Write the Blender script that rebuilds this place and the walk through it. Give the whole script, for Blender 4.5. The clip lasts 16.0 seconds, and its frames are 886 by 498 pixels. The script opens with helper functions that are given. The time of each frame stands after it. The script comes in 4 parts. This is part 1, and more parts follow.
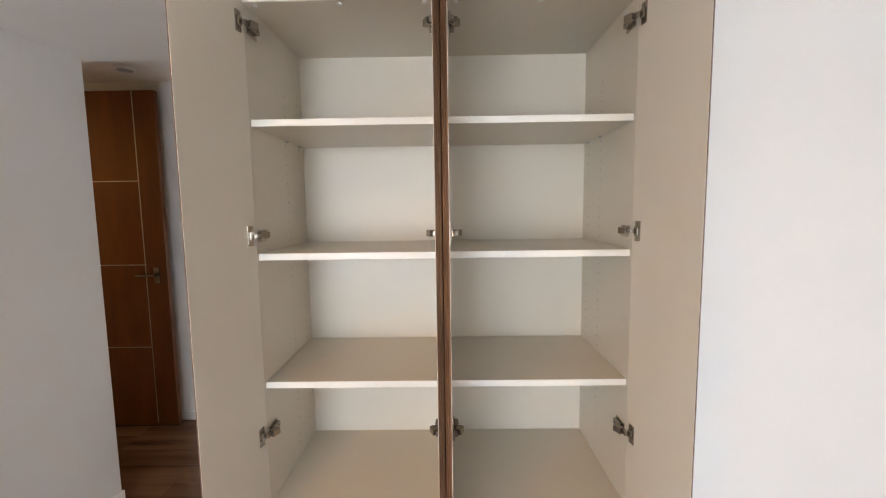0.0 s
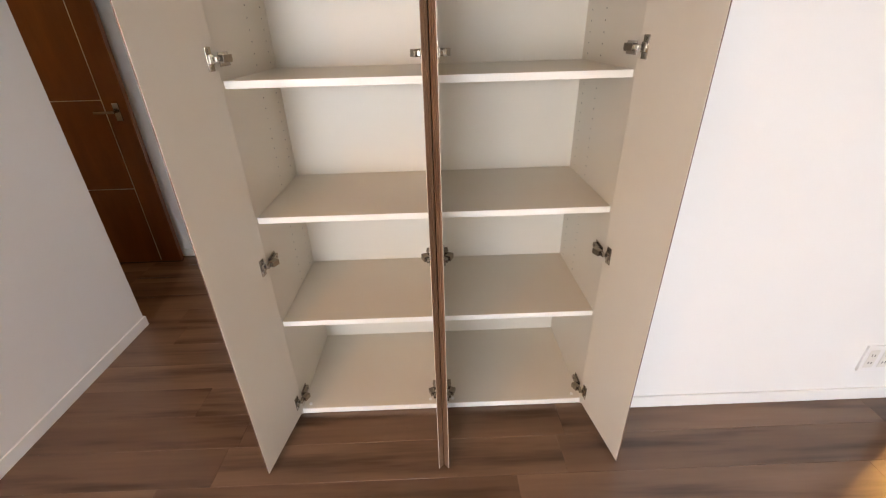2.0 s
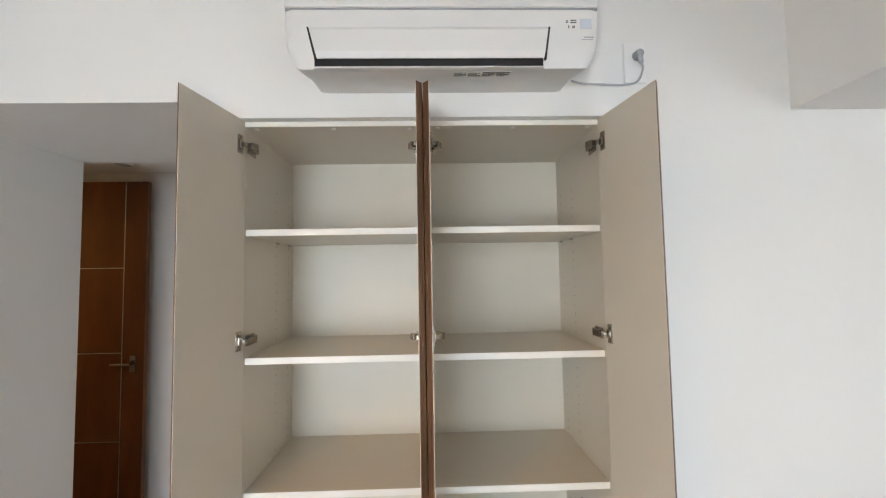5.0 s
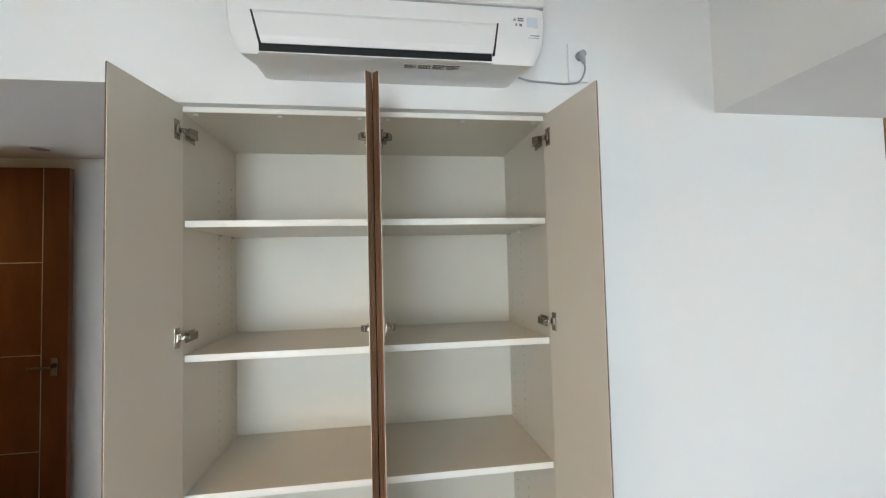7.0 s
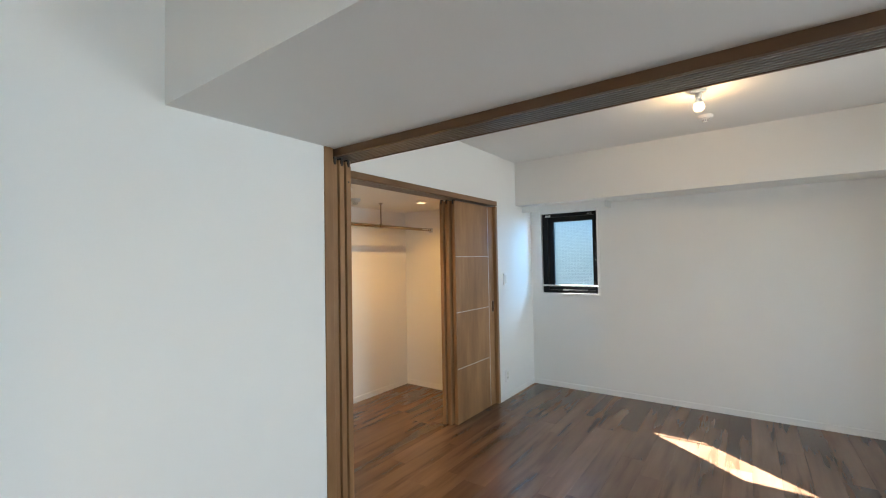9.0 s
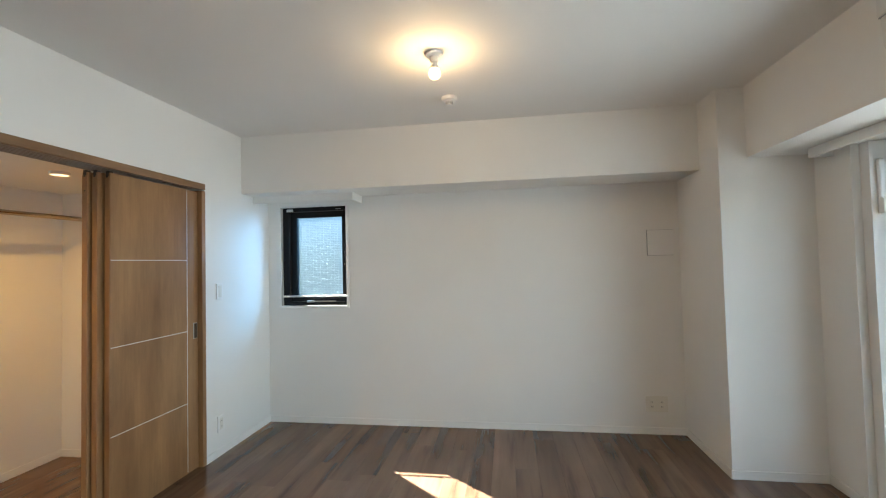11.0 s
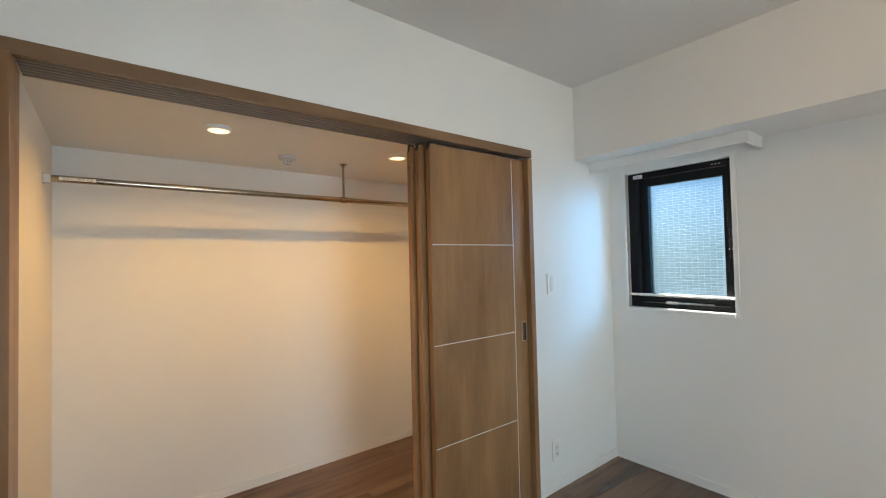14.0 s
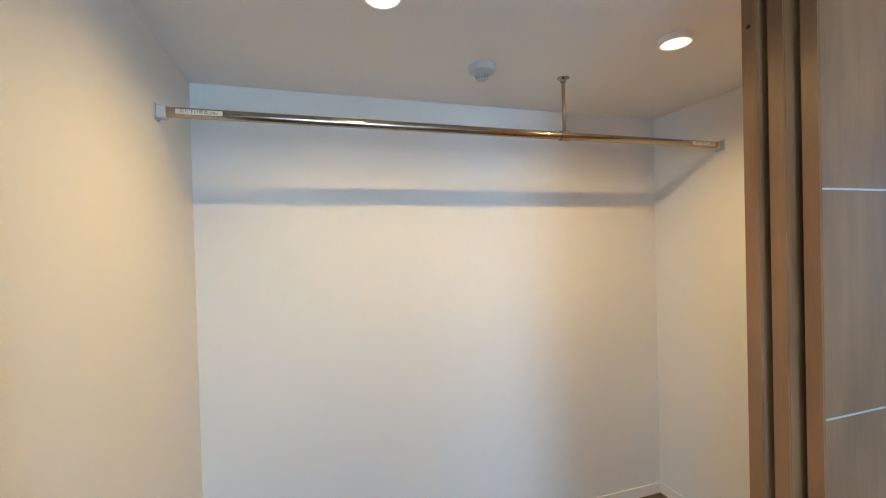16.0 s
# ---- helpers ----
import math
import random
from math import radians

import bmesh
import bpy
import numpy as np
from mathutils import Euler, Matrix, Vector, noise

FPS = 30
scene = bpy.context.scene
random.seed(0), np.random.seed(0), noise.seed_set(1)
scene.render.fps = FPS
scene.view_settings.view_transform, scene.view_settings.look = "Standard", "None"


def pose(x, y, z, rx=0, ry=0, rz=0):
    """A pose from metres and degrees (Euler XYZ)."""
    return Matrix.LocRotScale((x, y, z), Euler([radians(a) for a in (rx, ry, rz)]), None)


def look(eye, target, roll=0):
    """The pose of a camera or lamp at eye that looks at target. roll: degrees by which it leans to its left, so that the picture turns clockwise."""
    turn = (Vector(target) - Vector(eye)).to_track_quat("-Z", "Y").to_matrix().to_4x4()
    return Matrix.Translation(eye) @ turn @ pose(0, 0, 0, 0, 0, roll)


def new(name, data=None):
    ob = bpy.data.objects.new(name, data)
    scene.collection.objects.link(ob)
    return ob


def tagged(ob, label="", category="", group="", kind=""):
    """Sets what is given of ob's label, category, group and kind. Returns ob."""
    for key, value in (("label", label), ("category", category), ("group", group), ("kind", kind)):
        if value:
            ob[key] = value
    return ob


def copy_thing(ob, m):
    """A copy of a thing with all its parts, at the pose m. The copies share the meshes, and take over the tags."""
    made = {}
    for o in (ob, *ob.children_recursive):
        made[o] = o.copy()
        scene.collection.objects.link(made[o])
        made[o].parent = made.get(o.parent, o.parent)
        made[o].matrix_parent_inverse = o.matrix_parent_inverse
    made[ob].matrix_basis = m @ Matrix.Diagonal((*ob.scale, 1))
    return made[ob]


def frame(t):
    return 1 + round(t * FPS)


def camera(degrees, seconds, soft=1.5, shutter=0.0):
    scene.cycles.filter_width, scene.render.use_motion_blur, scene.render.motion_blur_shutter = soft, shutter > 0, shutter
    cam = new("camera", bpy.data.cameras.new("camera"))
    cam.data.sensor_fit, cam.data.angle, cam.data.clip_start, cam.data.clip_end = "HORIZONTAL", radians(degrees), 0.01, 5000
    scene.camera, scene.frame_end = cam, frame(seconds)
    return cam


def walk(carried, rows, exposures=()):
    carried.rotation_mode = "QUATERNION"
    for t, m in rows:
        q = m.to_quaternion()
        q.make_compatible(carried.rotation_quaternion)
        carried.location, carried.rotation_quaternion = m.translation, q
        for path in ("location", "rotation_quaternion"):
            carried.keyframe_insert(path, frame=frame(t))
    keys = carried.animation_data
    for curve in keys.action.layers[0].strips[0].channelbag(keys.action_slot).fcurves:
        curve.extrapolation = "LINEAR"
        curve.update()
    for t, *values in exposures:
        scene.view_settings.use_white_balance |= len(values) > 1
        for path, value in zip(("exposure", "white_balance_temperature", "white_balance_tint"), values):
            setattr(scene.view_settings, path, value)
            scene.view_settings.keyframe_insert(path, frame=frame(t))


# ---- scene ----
cam = camera(92.7, 16.0, soft=1.15)
PATH = [
    (0, (0.01, -0.044, 1.375), (-0.014, 1.947, 1.179), -0.8),
    (0.5, (-0.006, -0.035, 1.368), (-0.004, 1.927, 0.979), -1.1),
    (1, (0.0, -0.035, 1.363), (0.014, 1.87, 0.752), -1.3),
    (1.5, (0.004, -0.03, 1.357), (0.024, 1.794, 0.537), -1.5),
    (2, (0.001, -0.019, 1.353), (0.026, 1.755, 0.431), -1.6),
    (2.5, (0.001, -0.031, 1.363), (0.031, 1.773, 0.498), -1.6),
    (3, (0.002, -0.044, 1.389), (0.039, 1.834, 0.702), -1.5),
    (3.5, (0.013, -0.075, 1.448), (0.057, 1.877, 1.018), -1.3),
    (4, (0.0, -0.103, 1.486), (0.062, 1.891, 1.335), -1.1),
    (4.5, (0.012, -0.109, 1.489), (0.067, 1.887, 1.609), -1.0),
    (7, (0.016, -0.121, 1.483), (0.299, 1.857, 1.566), -1.4),
    (7.5, (0.136, -0.184, 1.465), (0.703, 1.733, 1.531), -1.4),
    (8, (0.238, -0.27, 1.448), (1.177, 1.495, 1.516), -1.5),
    (8.5, (0.358, -0.369, 1.437), (1.675, 1.135, 1.493), -1.1),
    (9, (0.528, -0.484, 1.423), (2.151, 0.683, 1.478), -1.0),
    (9.5, (0.696, -0.603, 1.398), (2.516, 0.223, 1.46), -1.2),
    (10, (0.866, -0.599, 1.387), (2.799, -0.089, 1.444), -1.2),
    (10.2, (1.002, -0.606, 1.401), (2.957, -0.185, 1.452), -1.1),
    (12.5, (2.304, -0.475, 1.388), (4.288, -0.23, 1.457), -1.5),
    (13, (2.46, -0.341, 1.423), (4.328, 0.371, 1.482), -1.5),
    (13.5, (2.429, -0.21, 1.404), (4.019, 1.001, 1.479), -1.4),
    (14, (2.36, -0.051, 1.38), (3.598, 1.519, 1.432), -1.3),
    (14.5, (2.378, 0.165, 1.353), (3.314, 1.932, 1.365), -1.2),
    (15, (2.495, 0.453, 1.368), (3.225, 2.315, 1.358), -1.3),
    (15.5, (2.512, 0.732, 1.358), (3.158, 2.625, 1.345), -1.5),
    (16, (2.549, 0.97, 1.359), (3.152, 2.876, 1.337), -1.5),
]

walk(cam, [(t, look(eye, target, roll)) for t, eye, target, roll in PATH],
     exposures=[(0.0, 4.60, 7200, 20), (3.0, 4.80, 7700, 26), (4.0, 4.55, 7650, 25), (4.5, 4.50, 7250, 20), (7.0, 4.47, 6600, 10), (8.0, 4.40, 6500, 11), (9.0, 4.15, 6550, 8), (10.0, 4.15, 6600, 7), (12.5, 4.10, 6500, 5),
                (13.0, 4.02, 6600, 8), (14.0, 4.08, 6650, 7), (14.5, 4.25, 7200, 13), (15.0, 4.32, 7700, 15), (15.5, 4.45, 6450, 5), (16.0, 4.33, 4900, 0)])

# ---- world, sun, large lights ----
SUN_WAY = Vector((0.605, 0.755, 0.80)).normalized()
world = bpy.data.worlds.new("world")
scene.world = world
world.use_nodes = True
wn = world.node_tree
sky = wn.nodes.new("ShaderNodeTexSky")
sky.sky_type = "NISHITA"
sky.sun_disc = False
sky.sun_elevation = math.asin(SUN_WAY.z)
sky.sun_rotation = math.atan2(SUN_WAY.x, SUN_WAY.y)
wn.links.new(sky.outputs[0], wn.nodes["Background"].inputs[0])
wn.nodes["Background"].inputs[1].default_value = 0.05


def lamp(name, kind, m, energy, colour, **more):
    data = bpy.data.lights.new(name, kind)
    data.energy, data.color = energy, colour
    for key, value in more.items():
        if key == "size":
            data.size = value
        elif key == "size_y":
            data.shape, data.size_y = "RECTANGLE", value
        elif key == "spread":
            data.spread = value
        elif key == "angle":
            data.angle = value
        elif key == "radius":
            data.shadow_soft_size = value
        elif key == "spot":
            data.spot_size, data.spot_blend = value
    ob = new(name, data)
    ob.matrix_world = m
    return ob


lamp("sun", "SUN", look(SUN_WAY * 20, (0, 0, 0)), 5.0, (1.0, 0.98, 0.955), angle=radians(0.5))
DAY = (0.68, 0.85, 1.0)
lamp("sky_light_living", "AREA", look((-0.85, -2.62, 1.10), (-0.4, 0, 0.40)), 1.75, DAY, size=1.2, size_y=1.75, spread=radians(130))
lamp("sky_light_bedroom", "AREA", look((2.95, -2.62, 0.95), (2.75, 0, 0.85)), 1.15, DAY, size=1.2, size_y=1.6, spread=radians(140))
# Blue lamp added outside the east window to tint the bedroom's north wall.
lamp("blue_wall_tint_lamp", "AREA", look((6.25, -0.05, 1.95), (5.15, 1.1, 1.40)), 2.8, (0.15, 0.52, 1.0), size=0.6, size_y=0.6)
WARM = (1.0, 0.555, 0.165)


# ---- materials ----
def material(name, colour=(0.8, 0.8, 0.8), rough=0.5, metal=0.0):
    m = bpy.data.materials.new(name)
    m.use_nodes = True
    b = m.node_tree.nodes["Principled BSDF"]
    b.inputs["Base Color"].default_value = (*colour, 1)
    b.inputs["Roughness"].default_value = rough
    b.inputs["Metallic"].default_value = metal
    return m, m.node_tree, b


def noise_node(tree, scale, detail=4.0, stretch=None, rough=0.55, offset=False):
    co = tree.nodes.new("ShaderNodeTexCoord")
    n = tree.nodes.new("ShaderNodeTexNoise")
    n.inputs["Scale"].default_value = scale
    n.inputs["Detail"].default_value = detail
    n.inputs["Roughness"].default_value = rough
    out = co.outputs["Object"]
    if offset:
        info = tree.nodes.new("ShaderNodeObjectInfo")
        mul = tree.nodes.new("ShaderNodeVectorMath")
        mul.operation = "SCALE"
        mul.inputs[0].default_value = (37.0, 91.0, 17.0)
        tree.links.new(info.outputs["Random"], mul.inputs["Scale"])
        add = tree.nodes.new("ShaderNodeVectorMath")
        tree.links.new(out, add.inputs[0])
        tree.links.new(mul.outputs[0], add.inputs[1])
        out = add.outputs[0]
    if stretch:
        mp = tree.nodes.new("ShaderNodeMapping")
        mp.inputs["Scale"].default_value = stretch
        tree.links.new(out, mp.inputs["Vector"])
        out = mp.outputs[0]
    tree.links.new(out, n.inputs["Vector"])
    return n.outputs["Fac"]


def ramp(tree, fac, stops):
    r = tree.nodes.new("ShaderNodeValToRGB")
    e = r.color_ramp.elements
    while len(e) < len(stops):
        e.new(0.5)
    for el, (pos, col) in zip(e, stops):
        el.position, el.color = pos, (*col, 1)
    tree.links.new(fac, r.inputs[0])
    return r.outputs[0]


def mix(tree, kind, fac, a, b):
    m = tree.nodes.new("ShaderNodeMix")
    m.data_type, m.blend_type = "RGBA", kind
    if isinstance(fac, float):
        m.inputs[0].default_value = fac
    else:
        tree.links.new(fac, m.inputs[0])
    for sock, v in ((m.inputs[6], a), (m.inputs[7], b)):
        if isinstance(v, tuple):
            sock.default_value = (*v, 1)
        else:
            tree.links.new(v, sock)
    return m.outputs[2]


def bump(tree, b, height, strength, distance):
    n = tree.nodes.new("ShaderNodeBump")
    n.inputs["Strength"].default_value = strength
    n.inputs["Distance"].default_value = distance
    tree.links.new(height, n.inputs["Height"])
    tree.links.new(n.outputs[0], b.inputs["Normal"])


def paper(name, colour, scale=260.0):
    """Embossed vinyl wallpaper: fine relief, very faint blotches."""
    m, t, b = material(name, colour, 0.75)
    big = noise_node(t, 1.3, 3.0)
    t.links.new(ramp(t, big, [(0.3, tuple(c * 0.965 for c in colour)), (0.7, colour)]), b.inputs["Base Color"])
    bump(t, b, noise_node(t, scale, 3.0), 0.35, 0.0012)
    return m


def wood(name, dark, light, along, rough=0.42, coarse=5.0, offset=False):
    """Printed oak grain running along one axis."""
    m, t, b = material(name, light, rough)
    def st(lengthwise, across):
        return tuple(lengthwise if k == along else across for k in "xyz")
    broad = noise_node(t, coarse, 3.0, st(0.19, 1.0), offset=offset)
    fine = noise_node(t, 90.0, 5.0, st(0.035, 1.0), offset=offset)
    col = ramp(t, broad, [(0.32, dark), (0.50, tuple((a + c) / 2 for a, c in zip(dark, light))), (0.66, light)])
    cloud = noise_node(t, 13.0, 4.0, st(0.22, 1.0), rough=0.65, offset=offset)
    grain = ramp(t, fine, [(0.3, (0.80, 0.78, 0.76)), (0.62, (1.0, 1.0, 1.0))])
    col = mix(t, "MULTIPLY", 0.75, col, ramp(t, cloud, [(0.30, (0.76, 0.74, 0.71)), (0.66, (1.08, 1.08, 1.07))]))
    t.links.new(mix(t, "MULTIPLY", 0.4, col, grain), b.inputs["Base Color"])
    bump(t, b, fine, 0.12, 0.0006)
    return m


PAPER = paper("wallpaper", (0.80, 0.79, 0.76))
CEIL = paper("ceiling_paper", (0.78, 0.77, 0.74), 200.0)
BASE, _, _ = material("white_baseboard", (0.80, 0.79, 0.76), 0.45)
MELA, mt, mb = material("greige_melamine", (0.655, 0.592, 0.495), 0.32)
bump(mt, mb, noise_node(mt, 320.0, 2.0), 0.12, 0.0005)
MELA_B, mt, mb = material("cream_back_board", (0.715, 0.66, 0.56), 0.4)
bump(mt, mb, noise_node(mt, 240.0, 2.0), 0.12, 0.0005)
MELA_W, _, _ = material("white_edge_band", (0.80, 0.77, 0.70), 0.35)
OAK_Z = wood("oak_upright", (0.215, 0.108, 0.045), (0.360, 0.200, 0.092), "z", 0.33, 5.0)
# Header oak: the shade under the beam is darkened into its colour.
OAK_Y_SHADED = wood("oak_lengthwise_shaded", (0.085, 0.040, 0.016), (0.150, 0.078, 0.035), "y")
OAK_X = wood("oak_crosswise", (0.17, 0.090, 0.042), (0.29, 0.17, 0.088), "x", 0.36)
CEDAR = wood("reddish_door_wood", (0.140, 0.043, 0.009), (0.205, 0.070, 0.015), "z", 0.35)
WALNUT = wood("brown_edge_band", (0.120, 0.058, 0.030), (0.200, 0.104, 0.056), "z", 0.4, 14.0)
GROOVE, _, _ = material("dark_groove", (0.02, 0.016, 0.013), 0.6)
PLASTIC, _, _ = material("white_plastic", (0.80, 0.79, 0.77), 0.32)
# White casing, its colour lowered to hold the weaker light on the front.
CASING_PLASTIC, _, _ = material("dimmed_white_casing", (0.70, 0.69, 0.665), 0.36)
PLASTIC2, _, _ = material("ivory_plastic", (0.72, 0.70, 0.64), 0.35)
GREYISH, _, _ = material("grey_and_shaded_plastic", (0.46, 0.46, 0.45), 0.4)
GREY, _, _ = material("grey_plastic", (0.35, 0.36, 0.37), 0.45)
DARK, _, _ = material("black_inside", (0.008, 0.008, 0.009), 0.6)
BLACK, _, bb = material("black_aluminium", (0.005, 0.0055, 0.0065), 0.5)
bb.inputs["Specular IOR Level"].default_value = 0.25
NICKEL, _, _ = material("nickel_steel", (0.30, 0.275, 0.245), 0.24, 1.0)
HINGE_STEEL, _, _ = material("dark_nickel", (0.40, 0.36, 0.31), 0.27, 1.0)
BRASSY, _, _ = material("polished_stainless_tube", (0.40, 0.35, 0.29), 0.15, 1.0)
ALU, _, _ = material("brushed_aluminium", (0.60, 0.59, 0.57), 0.32, 1.0)
INLAY, _, _ = material("bright_silver_inlay", (0.80, 0.81, 0.82), 0.3, 0.6)
RAIL, _, _ = material("brown_rail_profile", (0.09, 0.068, 0.055), 0.4, 0.3)
RAIL_L, _, _ = material("rail_lip", (0.33, 0.295, 0.27), 0.34, 0.7)
INK, _, _ = material("printed_ink", (0.09, 0.09, 0.09), 0.6)
PALE, _, _ = material("pale_blue_sensor", (0.55, 0.60, 0.66), 0.2)
STICKER, _, _ = material("paper_label", (0.75, 0.75, 0.72), 0.6)
GROUND, gt, gb = material("grey_concrete", (0.30, 0.30, 0.29), 0.85)
gb_col = ramp(gt, noise_node(gt, 0.6), [(0.3, (0.24, 0.24, 0.23)), (0.7, (0.34, 0.34, 0.33))])
gt.links.new(gb_col, gb.inputs["Base Color"])


def floor_wood():
    m, t, b = material("oak_floor_print", (0.25, 0.15, 0.10), 0.36)
    broad = noise_node(t, 3.2, 2.0, (0.28, 1.0, 1.0), offset=True)
    streak = noise_node(t, 11.5, 4.0, (0.09, 1.0, 1.0), rough=0.55, offset=True)
    fine = noise_node(t, 70.0, 3.0, (0.03, 1.0, 1.0), offset=True)
    info = t.nodes.new("ShaderNodeObjectInfo")
    tone = ramp(t, info.outputs["Random"], [(0.0, (0.148, 0.083, 0.049)), (0.35, (0.168, 0.096, 0.058)), (0.7, (0.190, 0.111, 0.069)), (1.0, (0.216, 0.129, 0.081))])
    c = mix(t, "MULTIPLY", 0.85, tone, ramp(t, streak, [(0.32, (0.34, 0.31, 0.29)), (0.47, (0.88, 0.86, 0.85)), (0.70, (1.20, 1.19, 1.18))]))
    c = mix(t, "MULTIPLY", 0.7, c, ramp(t, broad, [(0.28, (0.50, 0.47, 0.45)), (0.66, (1.14, 1.14, 1.14))]))
    c = mix(t, "MULTIPLY", 0.3, c, ramp(t, fine, [(0.2, (0.78, 0.76, 0.75)), (0.8, (1.0, 1.0, 1.0))]))
    t.links.new(c, b.inputs["Base Color"])
    r = t.nodes.new("ShaderNodeMapRange")
    r.inputs["To Min"].default_value, r.inputs["To Max"].default_value = 0.20, 0.27
    t.links.new(streak, r.inputs["Value"])
    t.links.new(r.outputs[0], b.inputs["Roughness"])
    b.inputs["IOR"].default_value = 1.6
    return m


FLOOR = floor_wood()
SUBFLOOR, _, _ = material("dark_joint", (0.045, 0.028, 0.02), 0.8)


def glass_material(name, pattern):
    m, t, b = material(name, (0.90, 0.95, 0.97), 0.02)
    b.inputs["Transmission Weight"].default_value = 1.0
    b.inputs["IOR"].default_value = 1.45
    if pattern:
        b.inputs["Roughness"].default_value = 0.32
        co = t.nodes.new("ShaderNodeTexCoord")
        sep = t.nodes.new("ShaderNodeSeparateXYZ")
        com = t.nodes.new("ShaderNodeCombineXYZ")
        t.links.new(co.outputs["Object"], sep.inputs[0])
        t.links.new(sep.outputs["Y"], com.inputs["X"])
        t.links.new(sep.outputs["Z"], com.inputs["Y"])
        br = t.nodes.new("ShaderNodeTexBrick")
        br.inputs["Scale"].default_value = 1.0
        br.offset = 0.0
        br.inputs["Brick Width"].default_value = 0.034
        br.inputs["Row Height"].default_value = 0.016
        br.inputs["Mortar Size"].default_value = 0.0030
        br.inputs["Mortar Smooth"].default_value = 1.0
        br.inputs["Color1"].default_value = (0.050, 0.088, 0.132, 1)
        br.inputs["Color2"].default_value = (0.043, 0.076, 0.116, 1)
        br.inputs["Mortar"].default_value = (0.063, 0.106, 0.156, 1)
        t.links.new(com.outputs[0], br.inputs["Vector"])
        t.links.new(br.outputs["Color"], b.inputs["Base Color"])
        bump(t, b, br.outputs["Fac"], 0.4, 0.002)
    return m


GLASS = glass_material("clear_glass", False)
FIGURED = glass_material("figured_wire_glass", True)


def glow(name, colour, strength):
    m, t, b = material(name, (0.9, 0.9, 0.9), 0.4)
    b.inputs["Emission Color"].default_value = (*colour, 1)
    b.inputs["Emission Strength"].default_value = strength
    return m


BULB = glow("lit_bulb", (1.0, 0.68, 0.34), 0.22)
DOWN = glow("lit_diffuser", (1.0, 0.70, 0.36), 0.13)


# ---- building helpers ----
def box(bm, x0, x1, y0, y1, z0, z1, bevel=0.0):
    b = bmesh.new()
    bmesh.ops.create_cube(b, size=1.0)
    for v in b.verts:
        v.co = ((x0 + x1) / 2 + v.co.x * (x1 - x0), (y0 + y1) / 2 + v.co.y * (y1 - y0), (z0 + z1) / 2 + v.co.z * (z1 - z0))
    if bevel:
        bmesh.ops.bevel(b, geom=b.edges[:], offset=bevel, segments=2, profile=0.5, affect="EDGES")
    join(bm, b)
    return bm


def join(bm, b):
    me = bpy.data.meshes.new("tmp")
    b.to_mesh(me)
    b.free()
    bm.from_mesh(me)
    bpy.data.meshes.remove(me)


def cyl(bm, p, q, r, r2=None, seg=20):
    """A capped cylinder or cone between two points."""
    p, q = Vector(p), Vector(q)
    b = bmesh.new()
    bmesh.ops.create_cone(b, cap_ends=True, segments=seg, radius1=r, radius2=r if r2 is None else r2, depth=(q - p).length)
    b.transform(Matrix.Translation((p + q) / 2) @ (q - p).to_track_quat("Z", "Y").to_matrix().to_4x4())
    join(bm, b)
    return bm


def lathe(bm, profile, centre, seg=28):
    """Turns a list of (radius, height) about the upright through centre."""
    rings = []
    for r, z in profile:
        rings.append([bm.verts.new((centre[0] + r * math.cos(2 * math.pi * k / seg), centre[1] + r * math.sin(2 * math.pi * k / seg), centre[2] + z)) for k in range(seg)])
    for a, b in zip(rings, rings[1:]):
        for k in range(seg):
            bm.faces.new((a[k], a[(k + 1) % seg], b[(k + 1) % seg], b[k]))
    bm.faces.new(rings[0][::-1])
    bm.faces.new(rings[-1])
    bmesh.ops.recalc_face_normals(bm, faces=bm.faces[:])
    return bm


def tube(bm, points, r, seg=10):
    rings = []
    pts = [Vector(p) for p in points]
    for k, p in enumerate(pts):
        d = (pts[min(k + 1, len(pts) - 1)] - pts[max(k - 1, 0)]).normalized()
        q = d.to_track_quat("Z", "Y")
        rings.append([bm.verts.new(p + q @ Vector((r * math.cos(2 * math.pi * j / seg), r * math.sin(2 * math.pi * j / seg), 0))) for j in range(seg)])
    for a, b in zip(rings, rings[1:]):
        for j in range(seg):
            bm.faces.new((a[j], a[(j + 1) % seg], b[(j + 1) % seg], b[j]))
    bm.faces.new(rings[0][::-1])
    bm.faces.new(rings[-1])
    return bm


def smooth(me, angle=0.6):
    for p in me.polygons:
        p.use_smooth = True
    me.set_sharp_from_angle(angle=angle)


def mesh_of(name, bm, mat, soft=False):
    me = bpy.data.meshes.new(name)
    bm.to_mesh(me)
    bm.free()
    me.materials.append(mat)
    if soft:
        smooth(me)
    return me


def part(name, bm, mat, parent, label="", soft=False):
    """Links a bmesh, built in the world's metres, as one mesh under a thing or a part."""
    ob = new(name, mesh_of(name, bm, mat, soft))
    ob.parent = parent
    if parent.parent is None:
        ob.matrix_parent_inverse = Matrix.Translation(-parent.matrix_basis.translation)
    if label:
        ob["label"] = label
    return ob


def thing(name, base, label, category, group="", kind=""):
    ob = new(name)
    ob.empty_display_size = 0.05
    ob.location = base
    return tagged(ob, label, category, group, kind)


def solid(name, boxes, mat, label="", category="", bevel=0.0):
    """A piece of the setting, made of boxes."""
    bm = bmesh.new()
    for b in boxes:
        box(bm, *b, bevel=bevel)
    ob = new(name, mesh_of(name, bm, mat))
    return tagged(ob, label, category, kind="structure")


B = bmesh.new

